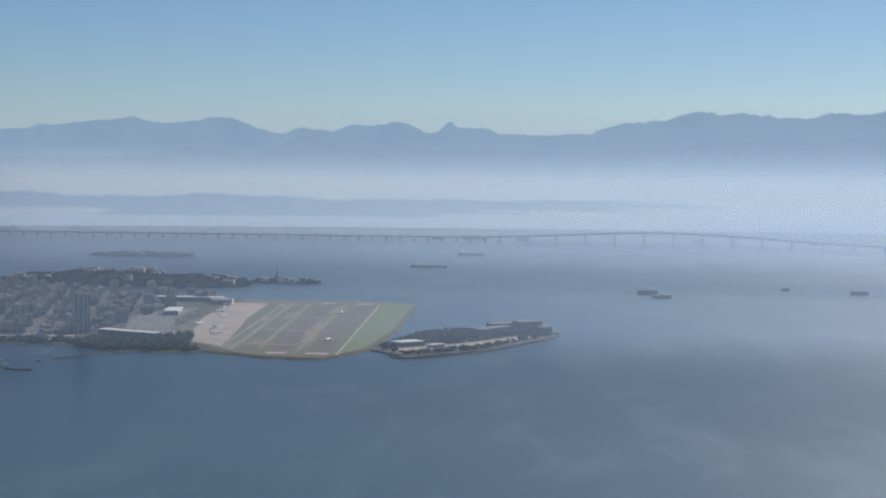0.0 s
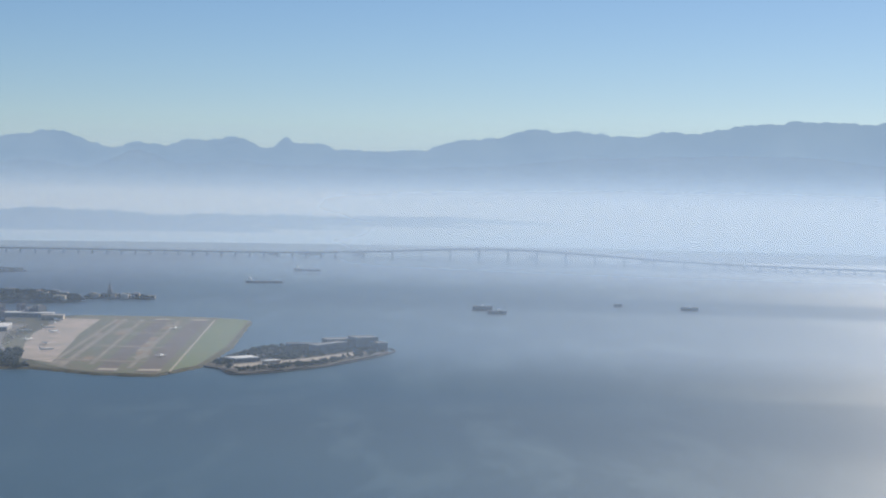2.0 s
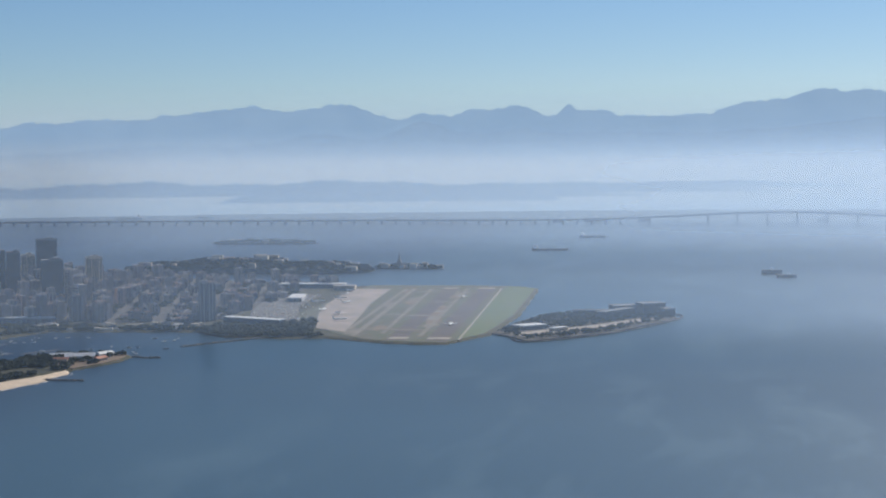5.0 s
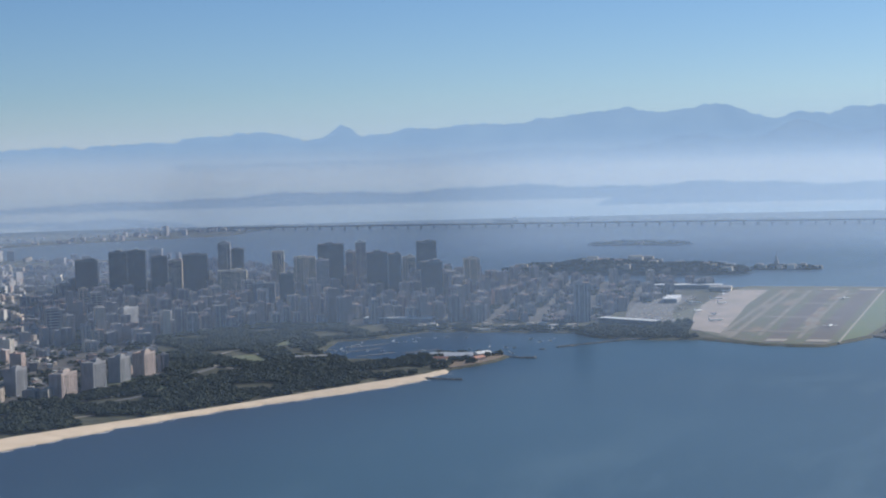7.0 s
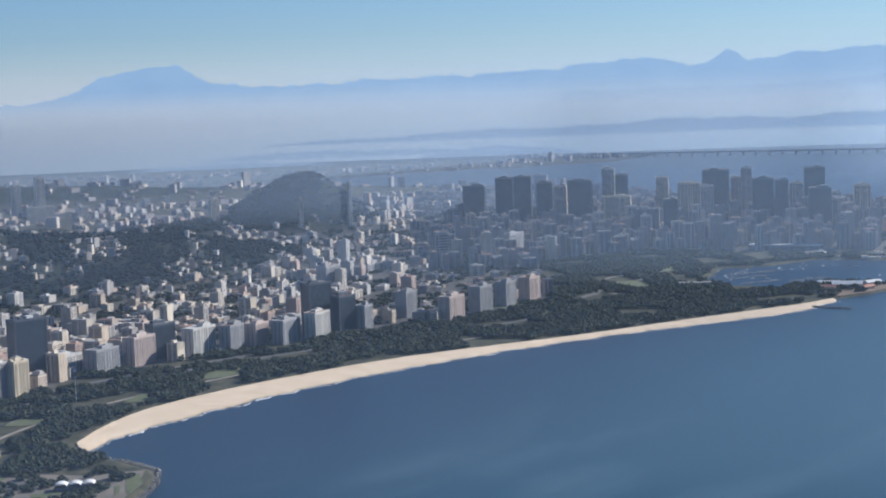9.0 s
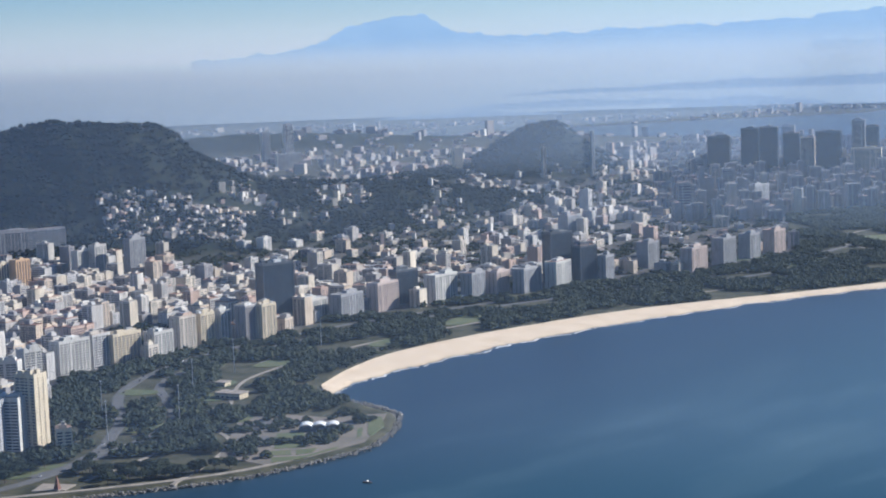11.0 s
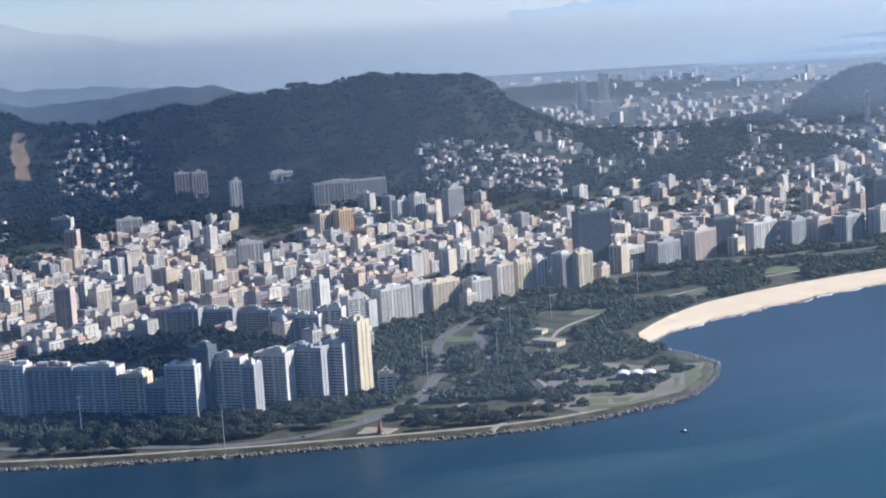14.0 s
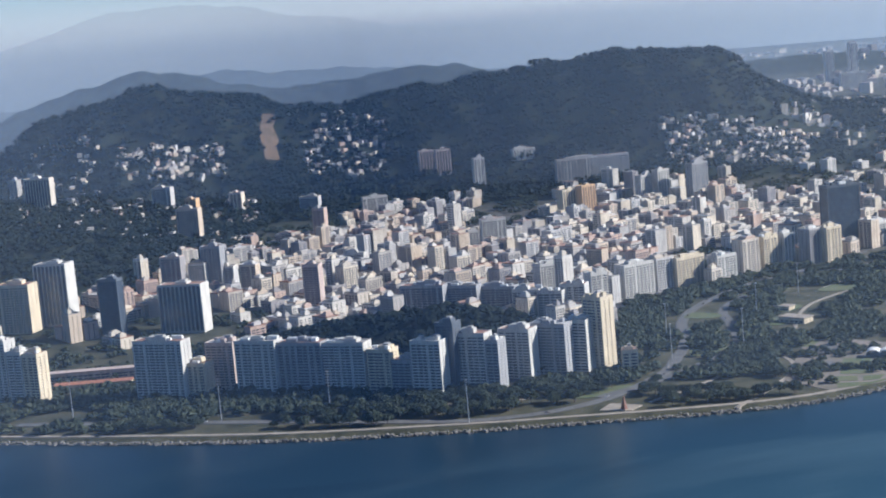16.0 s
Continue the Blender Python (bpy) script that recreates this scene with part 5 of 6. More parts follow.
# ---- woods on the hills ----
n_f = 40000
fa, fr = np.radians(rng.uniform(-78, -34, n_f)), rng.uniform(2500 ** 2, 5700 ** 2, n_f) ** 0.5
fx, fy = fr * np.sin(fa), fr * np.cos(fa)
fz = hills(fx, fy)
crowded = np.zeros(n_f, dtype=bool)
for sx_, sy_ in shan[:2] + shan[3:5]:
    crowded |= np.min(np.hypot(fx[:, None] - sx_[None, ::3], fy[:, None] - sy_[None, ::3]), axis=1) < 9
wood = (fz > 24) & ~((np.abs(np.degrees(fa) + 66.0) < 0.30) & (fr > 3540) & (fr < 3800)) & inside(LAND, fx, fy) & ~crowded & ~((np.degrees(fa) > -50) & (rng.random(n_f) < 0.2))
wood &= ~((np.degrees(fa) > -51.5) & (fr < 4800) & (settled(fx, fy) > rng.uniform(0.15, 0.8, n_f)))
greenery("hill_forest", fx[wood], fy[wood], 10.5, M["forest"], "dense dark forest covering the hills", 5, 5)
n_v = 1500
vu, vv = rng.uniform(-290, 290, n_v), rng.uniform(-170, 170, n_v)
vX, vY = -1690 + vu * 0.77 - vv * 0.64, 900 + vu * 0.64 + vv * 0.77
on = ((vu / 280) ** 2 + (vv / 165) ** 2 < 1) & (hills(vX, vY) > 7)
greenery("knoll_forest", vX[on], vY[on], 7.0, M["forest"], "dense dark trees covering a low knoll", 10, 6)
gl = lots[green_lot]
gl = np.vstack([gl + rng.uniform(-12, 12, gl.shape) for _ in range(4)])
greenery("street_trees", gl[:, 0], gl[:, 1], 6.0, M["leaf"], "trees between the town blocks", 7, 8)

# ---- the waterfront park ----
ROAD_A = [(-1760, 470), (-1640, 590), (-1520, 700), (-1400, 810), (-1372, 915), (-1412, 1030), (-1470, 1100), (-1530, 1158), (-1640, 1240), (-1715, 1340), (-1775, 1500), (-1790, 1750), (-1740, 2050), (-1660, 2306), (-1590, 2550), (-1610, 2850), (-1640, 3150), (-1700, 3500)]
ROAD_B = [(-1385, 940), (-1410, 1060), (-1470, 1180), (-1570, 1255), (-1650, 1310), (-1705, 1400), (-1735, 1560), (-1750, 1760), (-1700, 2050), (-1610, 2310), (-1540, 2560), (-1560, 2860)]
ribbon(ROAD_A, 13, 0.5, "road", M["asphalt"], "grey asphalt parkway curving through trees", "road")
ribbon(ROAD_B, 12, 0.5, "road", M["asphalt"], "grey asphalt parkway curving through trees", "road")
SHORE_PATH = [(-1740, 432), (-1612, 548), (-1502, 658), (-1394, 799), (-1345, 873), (-1277, 981), (-1238, 1068), (-1228, 1150), (-1229, 1212), (-1254, 1272), (-1286, 1315)]
ribbon(SHORE_PATH, 7, 0.5, "promenade", M["path"], "pale paved shore promenade", "pavement", 6)
slab("plaza", [(-1340, 908), (-1316, 928), (-1326, 948), (-1356, 932)], 4.1, 2, M["path"], "pale paved plaza round a monument", "pavement")


def tree_proto(k):
    g = np.random.default_rng(90 + k)
    root = thing("park_tree", 0, 0, 0, 0, "broad dark green park tree", "tree", "park trees")
    pts, faces = [], []
    for z, r in ((0, 0.35), (2.0, 0.26), (4.0, 0.2)):
        pts += [(r * math.cos(a * 1.047), r * math.sin(a * 1.047), z) for a in range(6)]
    faces += [(6 * i + j, 6 * i + (j + 1) % 6, 6 * i + 6 + (j + 1) % 6, 6 * i + 6 + j) for i in range(2) for j in range(6)]
    for b in range(4):
        a, o = b * 1.57 + g.uniform(0, 1), len(pts)
        tip = (2.6 * math.cos(a), 2.6 * math.sin(a), 6.0)
        pts += [(0.12 * math.cos(q * 1.57), 0.12 * math.sin(q * 1.57), 3.6) for q in range(4)] + [(tip[0] + 0.05 * math.cos(q * 1.57), tip[1] + 0.05 * math.sin(q * 1.57), tip[2]) for q in range(4)]
        faces += [(o + q, o + (q + 1) % 4, o + 4 + (q + 1) % 4, o + 4 + q) for q in range(4)]
    part("trunk", mesh_from("trunk", pts, faces, [M["bark"]]), root)
    v, f = clump_template(150, 60 + k, size=0.19, hollow=0.62)
    part("crown", mesh_from("crown", v * [5.2, 5.2, 4.6] + [0, 0, 2.6], f, [M["leaf"]]), root)
    return root


n_p = 26000
px_, py_ = rng.uniform(-2050, -1120, n_p), rng.uniform(400, 3700, n_p)
d_road = np.minimum(edge_distance(ROAD_A, px_, py_, False), edge_distance(ROAD_B, px_, py_, False))
d_shore = edge_distance(LAND, px_, py_)
d_path = edge_distance(SHORE_PATH, px_, py_, False)
meadow = np.sin(px_ / 47 + 1.7 * np.sin(py_ / 71)) * np.sin(py_ / 59 + 1.4 * np.sin(px_ / 63))
point = np.hypot(px_ + 1290, py_ - 1240)
good = inside(PARK, px_, py_) & inside(LAND, px_, py_) & (d_road > 10) & (d_shore > 16) & (d_path > 9) & (meadow < np.where((py_ > 2200) & (py_ < 3200), 0.12, np.where(py_ > 1400, 0.3, 0.45))) & ((point > 125) | (rng.random(n_p) < 0.03))
good &= ~((py_ > 3000) & (px_ > -1215) & (rng.random(n_p) < 0.8))
good &= ~((np.hypot(px_ + 1340, py_ - 930) < 45))
tx, ty = px_[good], py_[good]
tr_ = np.hypot(tx, ty)
near = np.argsort(tr_)[:300]
protos = [tree_proto(k) for k in range(5)]
for q, i in enumerate(near):
    m = pose(tx[i] * K, ty[i] * K, (height(tx[i], ty[i]) - 0.2) * K, 0, 0, float(rng.uniform(0, 360)))
    s = float(rng.uniform(0.9, 1.6))
    if q < 5:
        protos[q].matrix_basis = m
        protos[q].scale = (s, s, s)
    else:
        copy_thing(protos[q % 5], m).scale = (s, s, s * float(rng.uniform(0.85, 1.1)))
mask = np.ones(len(tx), dtype=bool)
mask[near] = False
greenery("park_woods", tx[mask], ty[mask], 6.8, M["leaf"], "mixed park trees behind the beach", 18, 9)

# footpaths and lawns through the park
for line in ([(-1600, 700), (-1500, 800), (-1440, 880), (-1430, 960)], [(-1330, 960), (-1360, 1060), (-1400, 1150), (-1470, 1260), (-1540, 1330), (-1600, 1420), (-1640, 1600), (-1640, 1800), (-1600, 2050), (-1500, 2330)],
             [(-1250, 1000), (-1290, 1080), (-1340, 1150), (-1420, 1190)], [(-1420, 1280), (-1500, 1250), (-1560, 1220)], [(-1660, 1480), (-1700, 1600), (-1690, 1760), (-1650, 1950)],
             [(-1480, 2480), (-1560, 2620), (-1500, 2800), (-1420, 2950), (-1480, 3080)], [(-1560, 2900), (-1680, 3000), (-1720, 3200), (-1650, 3420), (-1560, 3560)], [(-1300, 2760), (-1420, 2740), (-1540, 2780)]):
    ribbon(line, 5, 0.45, "footpath", M["path"], "pale footpath through the park lawns", "path", 6)
for cx, cy, a, b in ((-1480, 1135, 22, 34), (-1560, 1205, 26, 22), (-1640, 1268, 24, 20), (-1500, 1060, 26, 40), (-1560, 1130, 30, 30), (-1400, 960, 16, 40), (-1430, 1230, 26, 24), (-1700, 1420, 14, 40), (-1640, 1500, 26, 40), (-1620, 1700, 30, 46), (-1660, 1900, 26, 60), (-1600, 2150, 22, 60), (-1550, 1290, 30, 18), (-1600, 1350, 22, 34), (-1690, 2700, 40, 60), (-1620, 3050, 50, 70), (-1700, 3330, 55, 60), (-1480, 3040, 35, 30), (-1560, 2680, 25, 60), (-1520, 1130, 18, 30), (-1700, 1560, 16, 60)):
    pts = [(cx + a * math.cos(t) * (1 + 0.15 * math.sin(3 * t + cx)), cy + b * math.sin(t) * (1 + 0.15 * math.cos(2 * t + cy))) for t in np.linspace(0, 6.28, 17)[:-1]]
    slab("lawn", pts, 4.0, 2, M["lawn"], "open mown lawn between park trees", "lawn")
# garden beds and paving on the point
slab("plaza", [(-1300, 1100), (-1430, 1245), (-1400, 1275), (-1340, 1290), (-1300, 1340), (-1270, 1300), (-1222, 1225), (-1222, 1150), (-1235, 1100)], 3.95, 2, M["shoulder"], "worn paved forecourt on the point", "pavement")
for q in ([(-1326, 1202), (-1307, 1223), (-1255, 1175), (-1277, 1152)], [(-1272, 1144), (-1258, 1157), (-1243, 1144), (-1258, 1130)], [(-1253, 1160), (-1243, 1179), (-1232, 1162), (-1239, 1147)],
          [(-1250, 1124), (-1228, 1148), (-1230, 1196), (-1224, 1190), (-1224, 1134), (-1235, 1110)], [(-1302, 1313), (-1293, 1324), (-1257, 1291), (-1236, 1249), (-1244, 1253)], [(-1271, 1265), (-1271, 1273), (-1246, 1246), (-1242, 1235)]):
    slab("garden_bed", q, 4.25, 2, M["lawn"], "clipped green garden bed edged by paving", "garden")
for q in ([(-1400, 1225), (-1375, 1255), (-1345, 1225), (-1370, 1198)], [(-1345, 1165), (-1325, 1190), (-1300, 1165), (-1318, 1140)]):
    slab("car_park", q, 4.2, 2, M["asphalt"], "small grey asphalt car park", "car park")
gq = np.random.default_rng(77)
sx_, sy_ = gq.uniform(-1450, -1250, 300), gq.uniform(1100, 1340, 300)
sm = inside(LAND, sx_, sy_) & (edge_distance(LAND, sx_, sy_) > 26) & (np.sin(sx_ / 17) * np.sin(sy_ / 21) > -0.1) & (np.hypot(sx_ + 1305, sy_ - 1255) > 30)
greenery("garden_trees", sx_[sm], sy_[sm], 5.0, M["leaf"], "dark rounded garden trees on the point", 16, 14)
# spit beside the marina
slab("spit", [(-1160, 2990), (-1138, 3050), (-1122, 3120), (-1126, 3192), (-1180, 3240), (-1245, 3185), (-1235, 3080), (-1195, 2995)], 4.0, 2, M["dirt"], "brown bare ground on the marina spit", "ground")
# parked cars and trees round the airport buildings
cq = np.random.default_rng(55)
cx_, cy_ = cq.uniform(-1180, -950, 420), cq.uniform(3900, 4560, 420)
cm = inside(np.array([(-950, 3880), (-1060, 4560), (-1185, 4540), (-1090, 3950)], dtype=float), cx_, cy_)
cx_, cy_ = np.round(cx_[cm] / 17) * 17, cy_[cm]
v, f = scatter(CUBE_V, CUBE_F, np.column_stack([cx_, cy_, np.full(len(cx_), 4.2)]), np.tile([1.9, 4.5, 1.5], (len(cx_), 1)) * cq.uniform(0.9, 1.5, (len(cx_), 1)), np.full(len(cx_), 0.2))
stuff("parked_cars", mesh_from("parked_cars", v, f, [M["wall_far"]], tint=np.repeat(0.44 + 0.56 * cq.random(len(cx_)), 6)), "rows of parked cars by the airport", "cars")
wx_, wy_ = cq.uniform(-1130, -830, 420), cq.uniform(3540, 3880, 420)
wm = inside(LAND, wx_, wy_) & (edge_distance(LAND, wx_, wy_) > 8) & (wx_ < -845 - (wy_ - 3540) * 0.22) & (np.hypot(wx_ + 1045, (wy_ - 3815) * 2) > 90)
greenery("airport_trees", wx_[wm], wy_[wm], 7.0, M["leaf"], "dark trees between shore and airport", 9, 16, level=3.2)
wx_, wy_ = cq.uniform(-1520, -1130, 46), cq.uniform(3640, 3780, 46)
wm = inside(LAND, wx_, wy_) & (edge_distance(LAND, wx_, wy_) > 12)
v, f = scatter(CUBE_V, CUBE_F, np.column_stack([wx_[wm], wy_[wm], np.full(wm.sum(), 3.0)]), np.column_stack([cq.uniform(8, 26, wm.sum()), cq.uniform(6, 12, wm.sum()), cq.uniform(4, 7, wm.sum())]), cq.uniform(0, 0.5, wm.sum()))
stuff("shore_sheds", mesh_from("shore_sheds", v, f, [M["wall_far"]], tint=np.repeat(cq.random(wm.sum()) * 0.3, 6)), "small white sheds along the marina shore", "sheds")
mt, _ = along([(-1590, 3250), (-1600, 3400), (-1525, 3490), (-1480, 3640), (-1400, 3680)], 8)
mt = np.vstack([mt + cq.normal(0, 10, mt.shape) + [-14, 8] for _ in range(3)])
mt = mt[inside(LAND, mt[:, 0], mt[:, 1])]
greenery("marina_trees", mt[:, 0], mt[:, 1], 7.0, M["leaf"], "dark trees lining the marina basin", 9, 17, level=3.2)
# trees along the shore west of the airfield
sh_p, _ = along([(-1440, 3650), (-1269, 3665), (-1130, 3665), (-1050, 3570), (-940, 3545), (-840, 3555)], 7)
sh_p = np.vstack([sh_p + gq.normal(0, 7, sh_p.shape) + [0, 12] for _ in range(2)])
greenery("shore_trees", sh_p[:, 0], sh_p[:, 1], 6.5, M["leaf"], "dark trees lining the shore by the airfield", 9, 15, level=3.2)


def car(x, y, turn, paint, label):
    root = thing("car", x, y, 4.0, turn, label, "car", "cars on the parkway")
    v, f = boxes([(0, 0, 0.35, 4.4, 1.8, 0.75)])
    part("body", mesh_from("body", v, f, [M[paint]]), root)
    pts = [(-1.5, -0.8, 1.1), (1.0, -0.8, 1.1), (1.0, 0.8, 1.1), (-1.5, 0.8, 1.1), (-1.1, -0.7, 1.65), (0.4, -0.7, 1.65), (0.4, 0.7, 1.65), (-1.1, 0.7, 1.65)]
    part("cabin", mesh_from("cabin", pts, CUBE_F[:0].tolist() + [(0, 3, 2, 1), (4, 5, 6, 7), (0, 1, 5, 4), (1, 2, 6, 5), (2, 3, 7, 6), (3, 0, 4, 7)], [M["glass"]]), root, "dark glazed cabin")
    for wx in (-1.4, 1.4):
        for wy in (-0.85, 0.85):
            pts = [(wx + 0.34 * math.cos(a * 0.785), wy + s, 0.34 + 0.34 * math.sin(a * 0.785)) for s in (-0.1, 0.1) for a in range(8)]
            part("wheel", mesh_from("wheel", pts, [(a, (a + 1) % 8, 8 + (a + 1) % 8, 8 + a) for a in range(8)], [M["hull"]]), root)


for line, off in ((ROAD_A, -3), (ROAD_A, 3), (ROAD_B, -3), (ROAD_B, 3)):
    cp, ch = along(line, 1.0)
    for i in gq.choice(np.arange(60, min(len(cp) - 5, 1500)), 8, replace=False):
        paint = ["white", "steel", "hull"][int(gq.integers(0, 3))]
        car(cp[i, 0] - math.sin(ch[i]) * off, cp[i, 1] + math.cos(ch[i]) * off, math.degrees(ch[i]), paint, {"white": "white car on the park road", "steel": "silver car on the park road", "hull": "dark car on the park road"}[paint])

# riprap along the shore
rp, rh = along(COAST[1:], 2.4)
rp = np.vstack([rp + rng.normal(0, 2.2, rp.shape) for _ in range(4)])
rs = rng.uniform(0.6, 1.8, (len(rp), 3))
a_, b_ = scatter(ICO_V + 0.12 * rng.standard_normal(ICO_V.shape), ICO_F, np.column_stack([rp, rng.uniform(-0.3, 2.6, len(rp))]), rs, rng.uniform(0, 6, len(rp)))
stuff("boulders", mesh_from("boulders", a_, b_, [M["rock"]]), "pale granite boulders armouring the shore", "rocks")


# groynes and breakwaters
def mole(line, wide, label):
    p, h = along(line, 3)
    p = np.vstack([p + rng.normal(0, wide / 4, p.shape) for _ in range(4)])
    v, f = scatter(ICO_V, ICO_F, np.column_stack([p, rng.uniform(-0.5, 1.2, len(p))]), rng.uniform(1.2, 3.2, (len(p), 3)), rng.uniform(0, 6, len(p)))
    stuff("breakwater", mesh_from("breakwater", v, f, [M["rock"]]), label, "breakwater")


mole([(-1370, 1376), (-1330, 1366), (-1290, 1352)], 4, "short boulder groyne at the point")
mole([(-1165, 2855), (-1120, 2850), (-1085, 2848)], 5, "low dark boulder groyne off the beach")
mole([(-1120, 3194), (-1080, 3180), (-1060, 3190)], 6, "short boulder mole by the marina")
mole([(-1075, 3370), (-1000, 3480), (-930, 3560), (-850, 3560)], 6, "long low dark breakwater before the airport")

# bare earth scar on the wooded ridge
sc_a = math.radians(-66.0)
ss = [(r * math.sin(sc_a + da), r * math.cos(sc_a + da)) for k, r in enumerate((3560, 3600, 3640, 3690, 3740, 3790))
      for da in (-0.0022 - 0.0030 * abs(math.sin(2.3 * k + 0.4)), 0.0006 * math.sin(3.1 * k), 0.0020 + 0.0038 * abs(math.sin(1.7 * k + 1)))]
sv_ = [(x, y, height(x, y) + 2) for x, y in ss]
structure("landslip", mesh_from("landslip", sv_, [(3 * i + k, 3 * i + k + 1, 3 * i + k + 4, 3 * i + k + 3) for i in range(5) for k in range(2)], [M["dirt"]]), "bare brown landslip scar on the wooded hill", "cliff")

# lamp masts
for x, y in ((-1736, 522), (-1606, 633), (-1549, 727), (-1397, 798), (-1453, 1081), (-1554, 1151), (-1460, 1183), (-1573, 1297), (-1500, 960), (-1640, 1420), (-1690, 1620)):
    root = thing("lamp_mast", x, y, height(x, y), 0, "very tall slender grey lamp mast in the park", "lamp post", "park lamp masts")
    pts = [(r * math.cos(a * 1.047), r * math.sin(a * 1.047), z) for z, r in ((0, 0.55), (42, 0.28)) for a in range(6)]
    part("pole", mesh_from("pole", pts, [(j, (j + 1) % 6, 6 + (j + 1) % 6, 6 + j) for j in range(6)], [M["steel"]]), root)
    v, f = boxes([(0.9, 0, 41.6, 1.8, 0.5, 0.4), (-0.9, 0, 41.6, 1.8, 0.5, 0.4), (0, 0.9, 41.6, 0.5, 1.8, 0.4), (0, -0.9, 41.6, 0.5, 1.8, 0.4)])
    part("lamp_head", mesh_from("lamp_head", v, f, [M["steel"]]), root)

# obelisk on its triangular base
root = thing("stone_monument", -1325, 926, 4, 20, "dark red stone pyramid monument on the shore", "monument")
part("pyramid", mesh_from("pyramid", [(-2.6, -2.6, 0), (2.6, -2.6, 0), (2.6, 2.6, 0), (-2.6, 2.6, 0), (-0.25, -0.25, 13), (0.25, -0.25, 13), (0.25, 0.25, 13), (-0.25, 0.25, 13)], CUBE_F[:, :][[0, 1]].tolist()[:0] + [(0, 3, 2, 1), (4, 5, 6, 7), (0, 1, 5, 4), (1, 2, 6, 5), (2, 3, 7, 6), (3, 0, 4, 7)], [M["porphyry"]]), root)
v, f = boxes([(0, 0, -1, 9, 9, 1.4)])
part("base", mesh_from("base", v, f, [M["path"]]), root, "pale stepped base")

# vaulted white pavilion on the point
root = thing("park_pavilion", -1302, 1240, 4, 42, "white pavilion with three arched roof shells", "pavilion")
v, f = boxes([(0, 0, 0, 42, 13, 3.6)])
part("walls", mesh_from("walls", v, f, [M["wall_dark"]]), root, "dark glazed front")
for k in (-1, 0, 1):
    arch = [(k * 14 + 6.6 * math.cos(a), 4.0 + 3.6 * math.sin(a)) for a in np.linspace(0, math.pi, 9)]
    pts = [(x, y, z + t) for t in (0, 0.5) for y in (-8, 8) for x, z in arch]
    fs = [(i, i + 1, 10 + i, 9 + i) for i in range(8)] + [(18 + i, 27 + i, 28 + i, 19 + i) for i in range(8)] + [(i + 1, i, 18 + i, 19 + i) for i in range(8)] + [(9 + i, 10 + i, 28 + i, 27 + i) for i in range(8)]
    part("roof_shell", mesh_from("roof_shell", pts, fs, [M["white"]]), root, "white arched roof shell")
v, f = boxes([(0, 12, 0, 20, 9, 4.5)])
part("annex", mesh_from("annex", v, f, [M["white"]]), root)


# ---- marina, shore halls and airport terminal ----
def hall(name, x, y, w, d, h, turn, label, wall="white", roof="white", pitched=False):
    root = thing(name, x, y, max(2.0, height(x, y)) - 0.3, turn, label, "building")
    v, f, gv, gf = block_mesh(w, d, h, "bands", rng)
    part("body", mesh_from("body", v, f, [M[wall]]), root)
    part("glazing", mesh_from("glazing", gv, gf, [M["glass"]]), root)
    if pitched:
        pts = [(-w / 2 - 1, -d / 2 - 1, h), (w / 2 + 1, -d / 2 - 1, h), (w / 2 + 1, d / 2 + 1, h), (-w / 2 - 1, d / 2 + 1, h), (-w / 2 - 1, 0, h + d * 0.25), (w / 2 + 1, 0, h + d * 0.25)]
        me = bpy.data.meshes.new("roof")
        me.from_pydata([tuple(K * c for c in p) for p in pts], [], [(0, 1, 5, 4), (2, 3, 4, 5), (1, 2, 5), (3, 0, 4), (3, 2, 1, 0)])
        me.materials.append(M[roof])
        part("roof", me, root)
    else:
        v, f = boxes([(0, 0, h, w + 2, d + 2, 1.2)])
        part("roof", mesh_from("roof", v, f, [M[roof]]), root)
    return root


hall("marina_club", -1195, 3120, 55, 22, 8, 20, "white marina clubhouse with clay roof", "white", "white", True)
hall("marina_shed", -1165, 3170, 34, 16, 7, 60, "white boat shed on the marina spit", "white", "white", True)
hall("marina_shed", -1215, 3075, 26, 14, 7, 10, "clay-roofed marina building on a spit", "wall_cream", "tile", True)
hall("war_museum", -1600, 3790, 170, 28, 13, 3, "long low white museum on columns", "wall_grey", "white")
hall("waterfront_hall", -1045, 3815, 165, 26, 12, -26, "long dark hall with a white roof edge", "wall_dark", "white")
hall("terminal", -1095, 4420, 36, 120, 11, 8, "white airport terminal building", "wall_grey", "white")
hall("terminal", -1150, 4830, 190, 34, 12, 2, "long white airport hangar", "wall_grey", "white")
hall("hangar", -1040, 4750, 60, 36, 13, 5, "pale airport hangar beside the apron", "wall_cream", "roof")
hall("red_roof_school", -1900, 606, 112, 14, 13, 60, "low long house with a pale pink flat roof", "wall_pink", "wall_pink")
hall("red_roof_school", -1868, 590, 86, 10, 7, 60, "long low annex under a red clay roof", "wall_cream", "tile", True)
hall("beach_kiosk", -1590, 1350, 26, 14, 5, 20, "low pale park building with flat roof", "wall_cream", "path")
hall("park_hall", -1520, 1310, 34, 18, 6, 15, "low park hall with a sandy flat roof", "wall_cream", "path")
hall("white_kiosk", -1815, 2040, 22, 12, 6, 15, "bright white flat kiosk in the park", "white", "white")

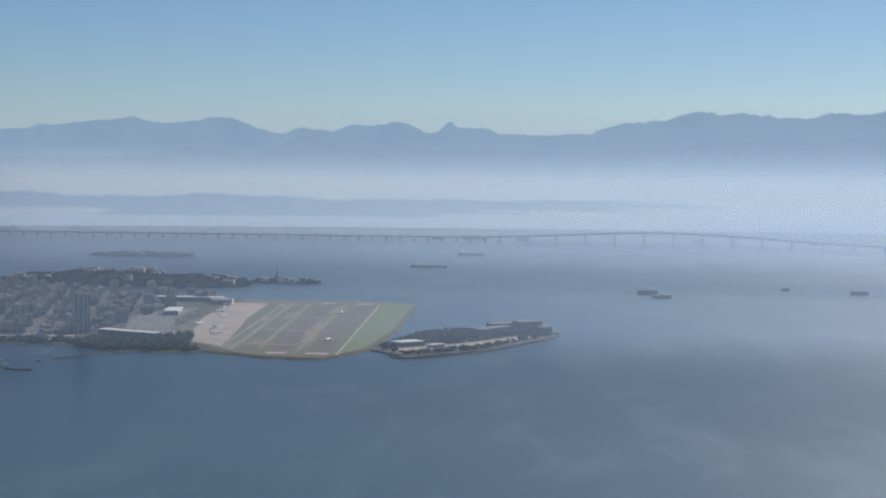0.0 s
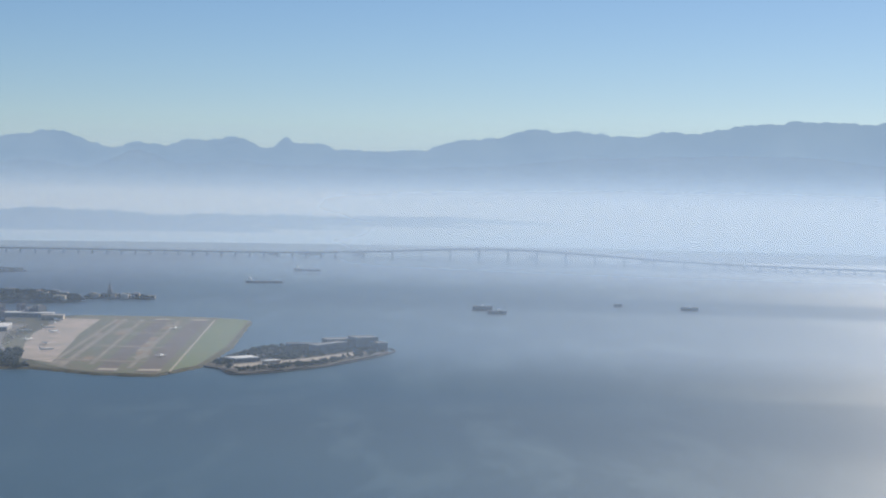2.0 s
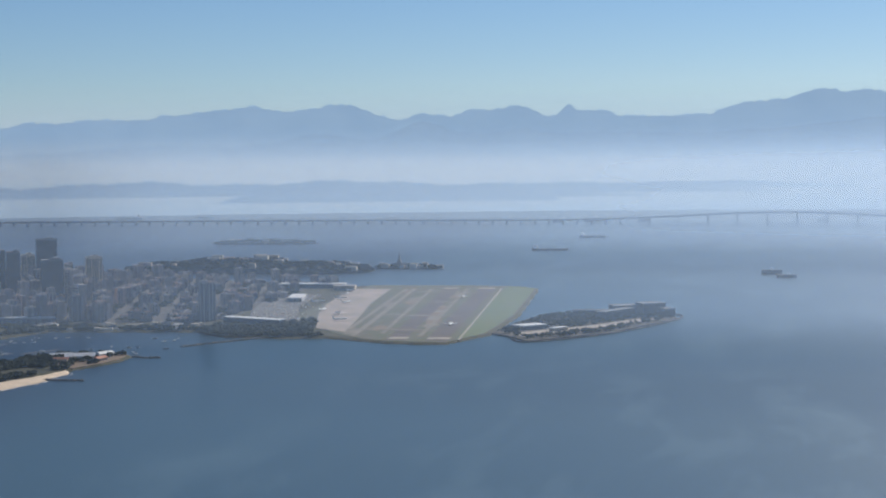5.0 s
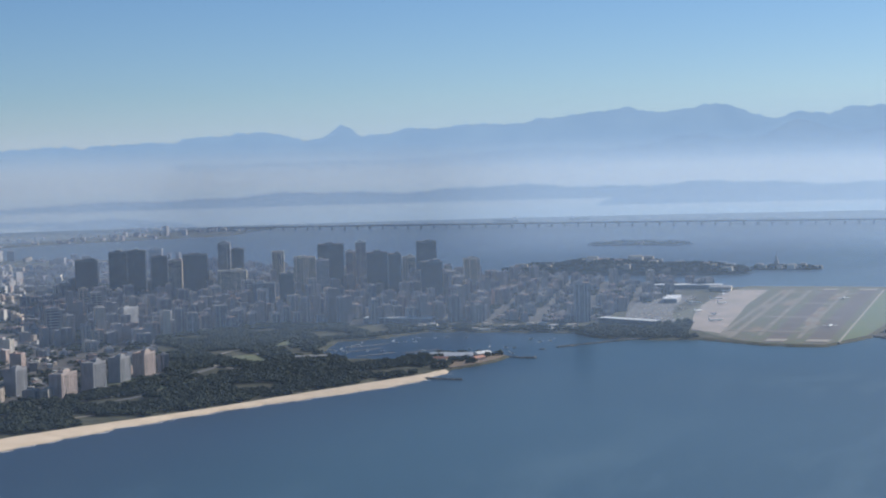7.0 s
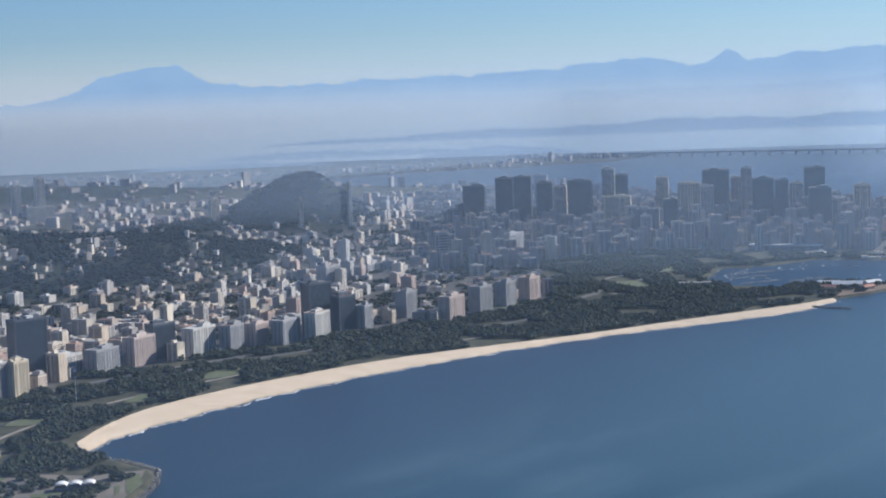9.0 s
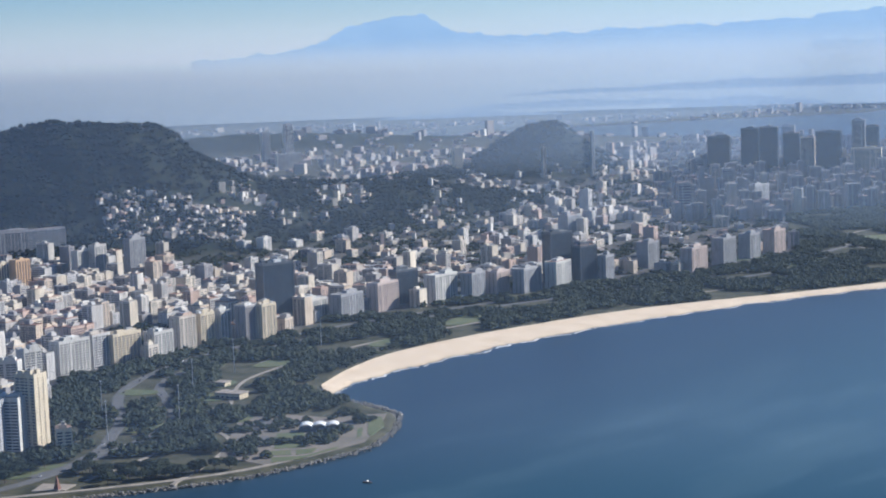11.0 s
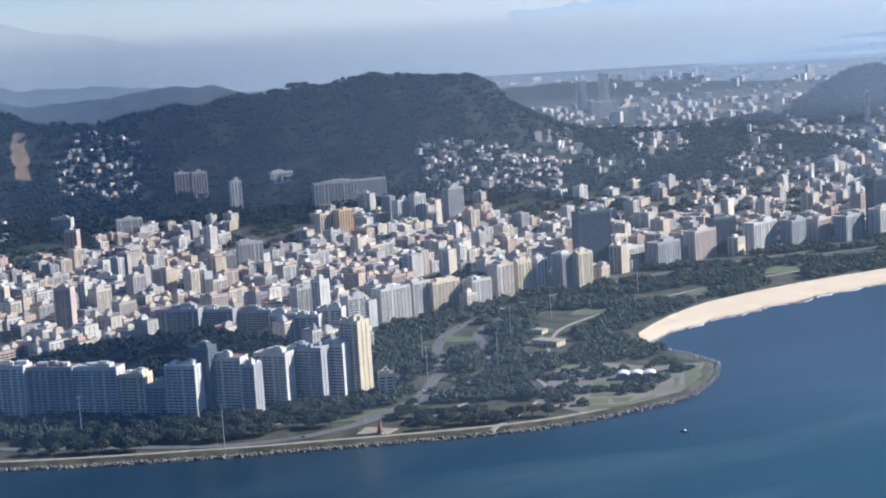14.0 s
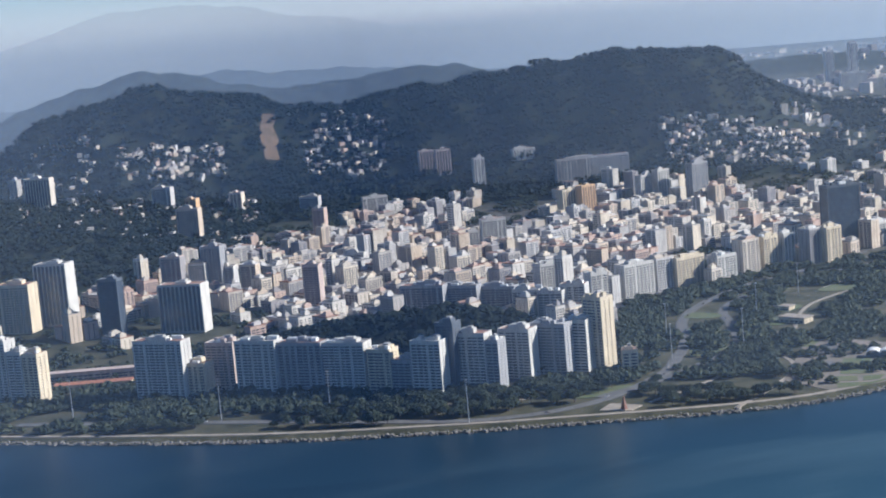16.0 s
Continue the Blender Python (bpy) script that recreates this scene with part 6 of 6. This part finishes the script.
hall("marina_shed", -1150, 3105, 30, 14, 6, 75, "brown-roofed boathouse on the marina spit", "wall_pink", "tile", True)
hall("marina_shed", -1240, 3140, 40, 15, 7, 25, "long white-roofed boat store by the marina", "wall_grey", "white", True)
hall("marina_hall", -1480, 3060, 60, 24, 8, 30, "low grey marina hall behind trees", "wall_grey", "roof")
for k, (x, y, a) in enumerate(((-1400, 3190, 60), (-1460, 3260, 60), (-1330, 3260, 60), (-1480, 3350, 60))):
    root = thing("pontoon", x, y, 0.2, a, "long grey floating pontoon in the marina", "pontoon", "marina pontoons")
    v, f = boxes([(0, 0, 0, 95, 3, 0.8)] + [(u, sgn * 6, 0, 1.2, 9, 0.6) for u in range(-42, 43, 12) for sgn in (-1, 1)])
    part("deck", mesh_from("deck", v, f, [M["concrete"]]), root)
    for u in (-40, 0, 40):
        v, f = boxes([(u, 0, -2, 0.6, 0.6, 5)])
        part("mooring_post", mesh_from("mooring_post", v, f, [M["steel"]]), root)

# boats at the marina
for k in range(90):
    x, y = -1540 + 420 * rng.random(), 3150 + 380 * rng.random()
    if inside(LAND, np.array([x]), np.array([y]))[0] or edge_distance(LAND, np.array([x]), np.array([y]))[0] > 130:
        continue
    root = thing("sailing_yacht", x, y, 0, float(rng.uniform(0, 180)), "white sailing yacht moored in the marina", "boat", "moored yachts")
    L_ = float(rng.uniform(9, 17))
    v = [(-L_ / 2, -1.4, 1.4), (-L_ / 2, 1.4, 1.4), (0, 1.9, 1.4), (0, -1.9, 1.4), (L_ / 2, 0.1, 1.8), (L_ / 2, -0.1, 1.8), (-L_ / 2, -0.8, -0.4), (-L_ / 2, 0.8, -0.4), (L_ * 0.35, 0.1, -0.4), (L_ * 0.35, -0.1, -0.4)]
    part("hull", mesh_from("hull", v, [(0, 3, 2, 1), (3, 5, 4, 2), (1, 2, 8, 7), (2, 4, 8, 8), (3, 0, 6, 9), (5, 3, 9, 9), (0, 1, 7, 6), (4, 5, 9, 8)][:3] + [(3, 0, 6, 9), (0, 1, 7, 6), (4, 5, 9, 8)], [M["white"]]), root)
    v, f = boxes([(0.5, 0, 1.4, 0.2, 0.2, L_ * 1.1), (-1, 0, 1.4, L_ * 0.3, 1.6, 0.7)])
    part("mast", mesh_from("mast", v, f, [M["steel"]]), root)

# ---- naval school island ----
NAVAL = [(-482, 3640), (-440, 3590), (-388, 3495), (-232, 3670), (-100, 3985), (-128, 4110), (-324, 4119), (-430, 3990)]
slab("naval_island", NAVAL, 3.5, 6, M["ground"], "flat green school island by the airfield", "island")
rp2, _ = along(NAVAL + NAVAL[:1], 4)
a_, b_ = scatter(ICO_V, ICO_F, np.column_stack([rp2, np.full(len(rp2), 1.0)]), rng.uniform(1.5, 3.5, (len(rp2), 3)), rng.uniform(0, 6, len(rp2)))
stuff("boulders", mesh_from("boulders", a_, b_, [M["rock"]]), "pale rocks round the school island", "rocks")


def naval_hall(x, y, w, d, h, turn, label, wall="wall_dark", roof="wall_dark"):
    return hall("naval_building", x, y, w, d, h, turn, label, wall, roof)


naval_hall(-225, 4060, 62, 46, 24, 20, "large dark school block on the island")
naval_hall(-165, 4055, 56, 50, 30, 24, "large dark school block on the island")
naval_hall(-128, 4030, 26, 40, 20, 30, "dark end block of the island school")
slab("parade_ground", [(-400, 3560), (-250, 3720), (-150, 3960), (-175, 3985), (-290, 3800), (-440, 3640)], 3.8, 1, M["path"], "pale paved parade ground on the island", "pavement")
naval_hall(-240, 3960, 120, 26, 22, 60, "long grey school block on the island")
naval_hall(-300, 4060, 90, 20, 12, 5, "low grey school wing on the island")
naval_hall(-410, 3735, 62, 40, 10, 40, "white-roofed round hall on the island", "wall_grey", "white")
naval_hall(-345, 3700, 40, 16, 8, 50, "white-roofed low hall on the island", "wall_cream", "white")
ng = np.random.default_rng(31)
nx, ny = ng.uniform(-470, -110, 1100), ng.uniform(3500, 4110, 1100)
nm = inside(np.array(NAVAL, dtype=float), nx, ny) & (edge_distance(NAVAL, nx, ny) > 10) & (np.hypot(nx + 400, ny - 3730) > 55)
nm[:] &= (ng.random(1100) < 0.75) & ~inside(np.array([(-400, 3560), (-250, 3720), (-150, 3960), (-175, 3985), (-290, 3800), (-440, 3640)], dtype=float), nx, ny)
greenery("island_trees", nx[nm], ny[nm], 7.0, M["leaf"], "dark trees on the school island", 8, 12, level=3.5)
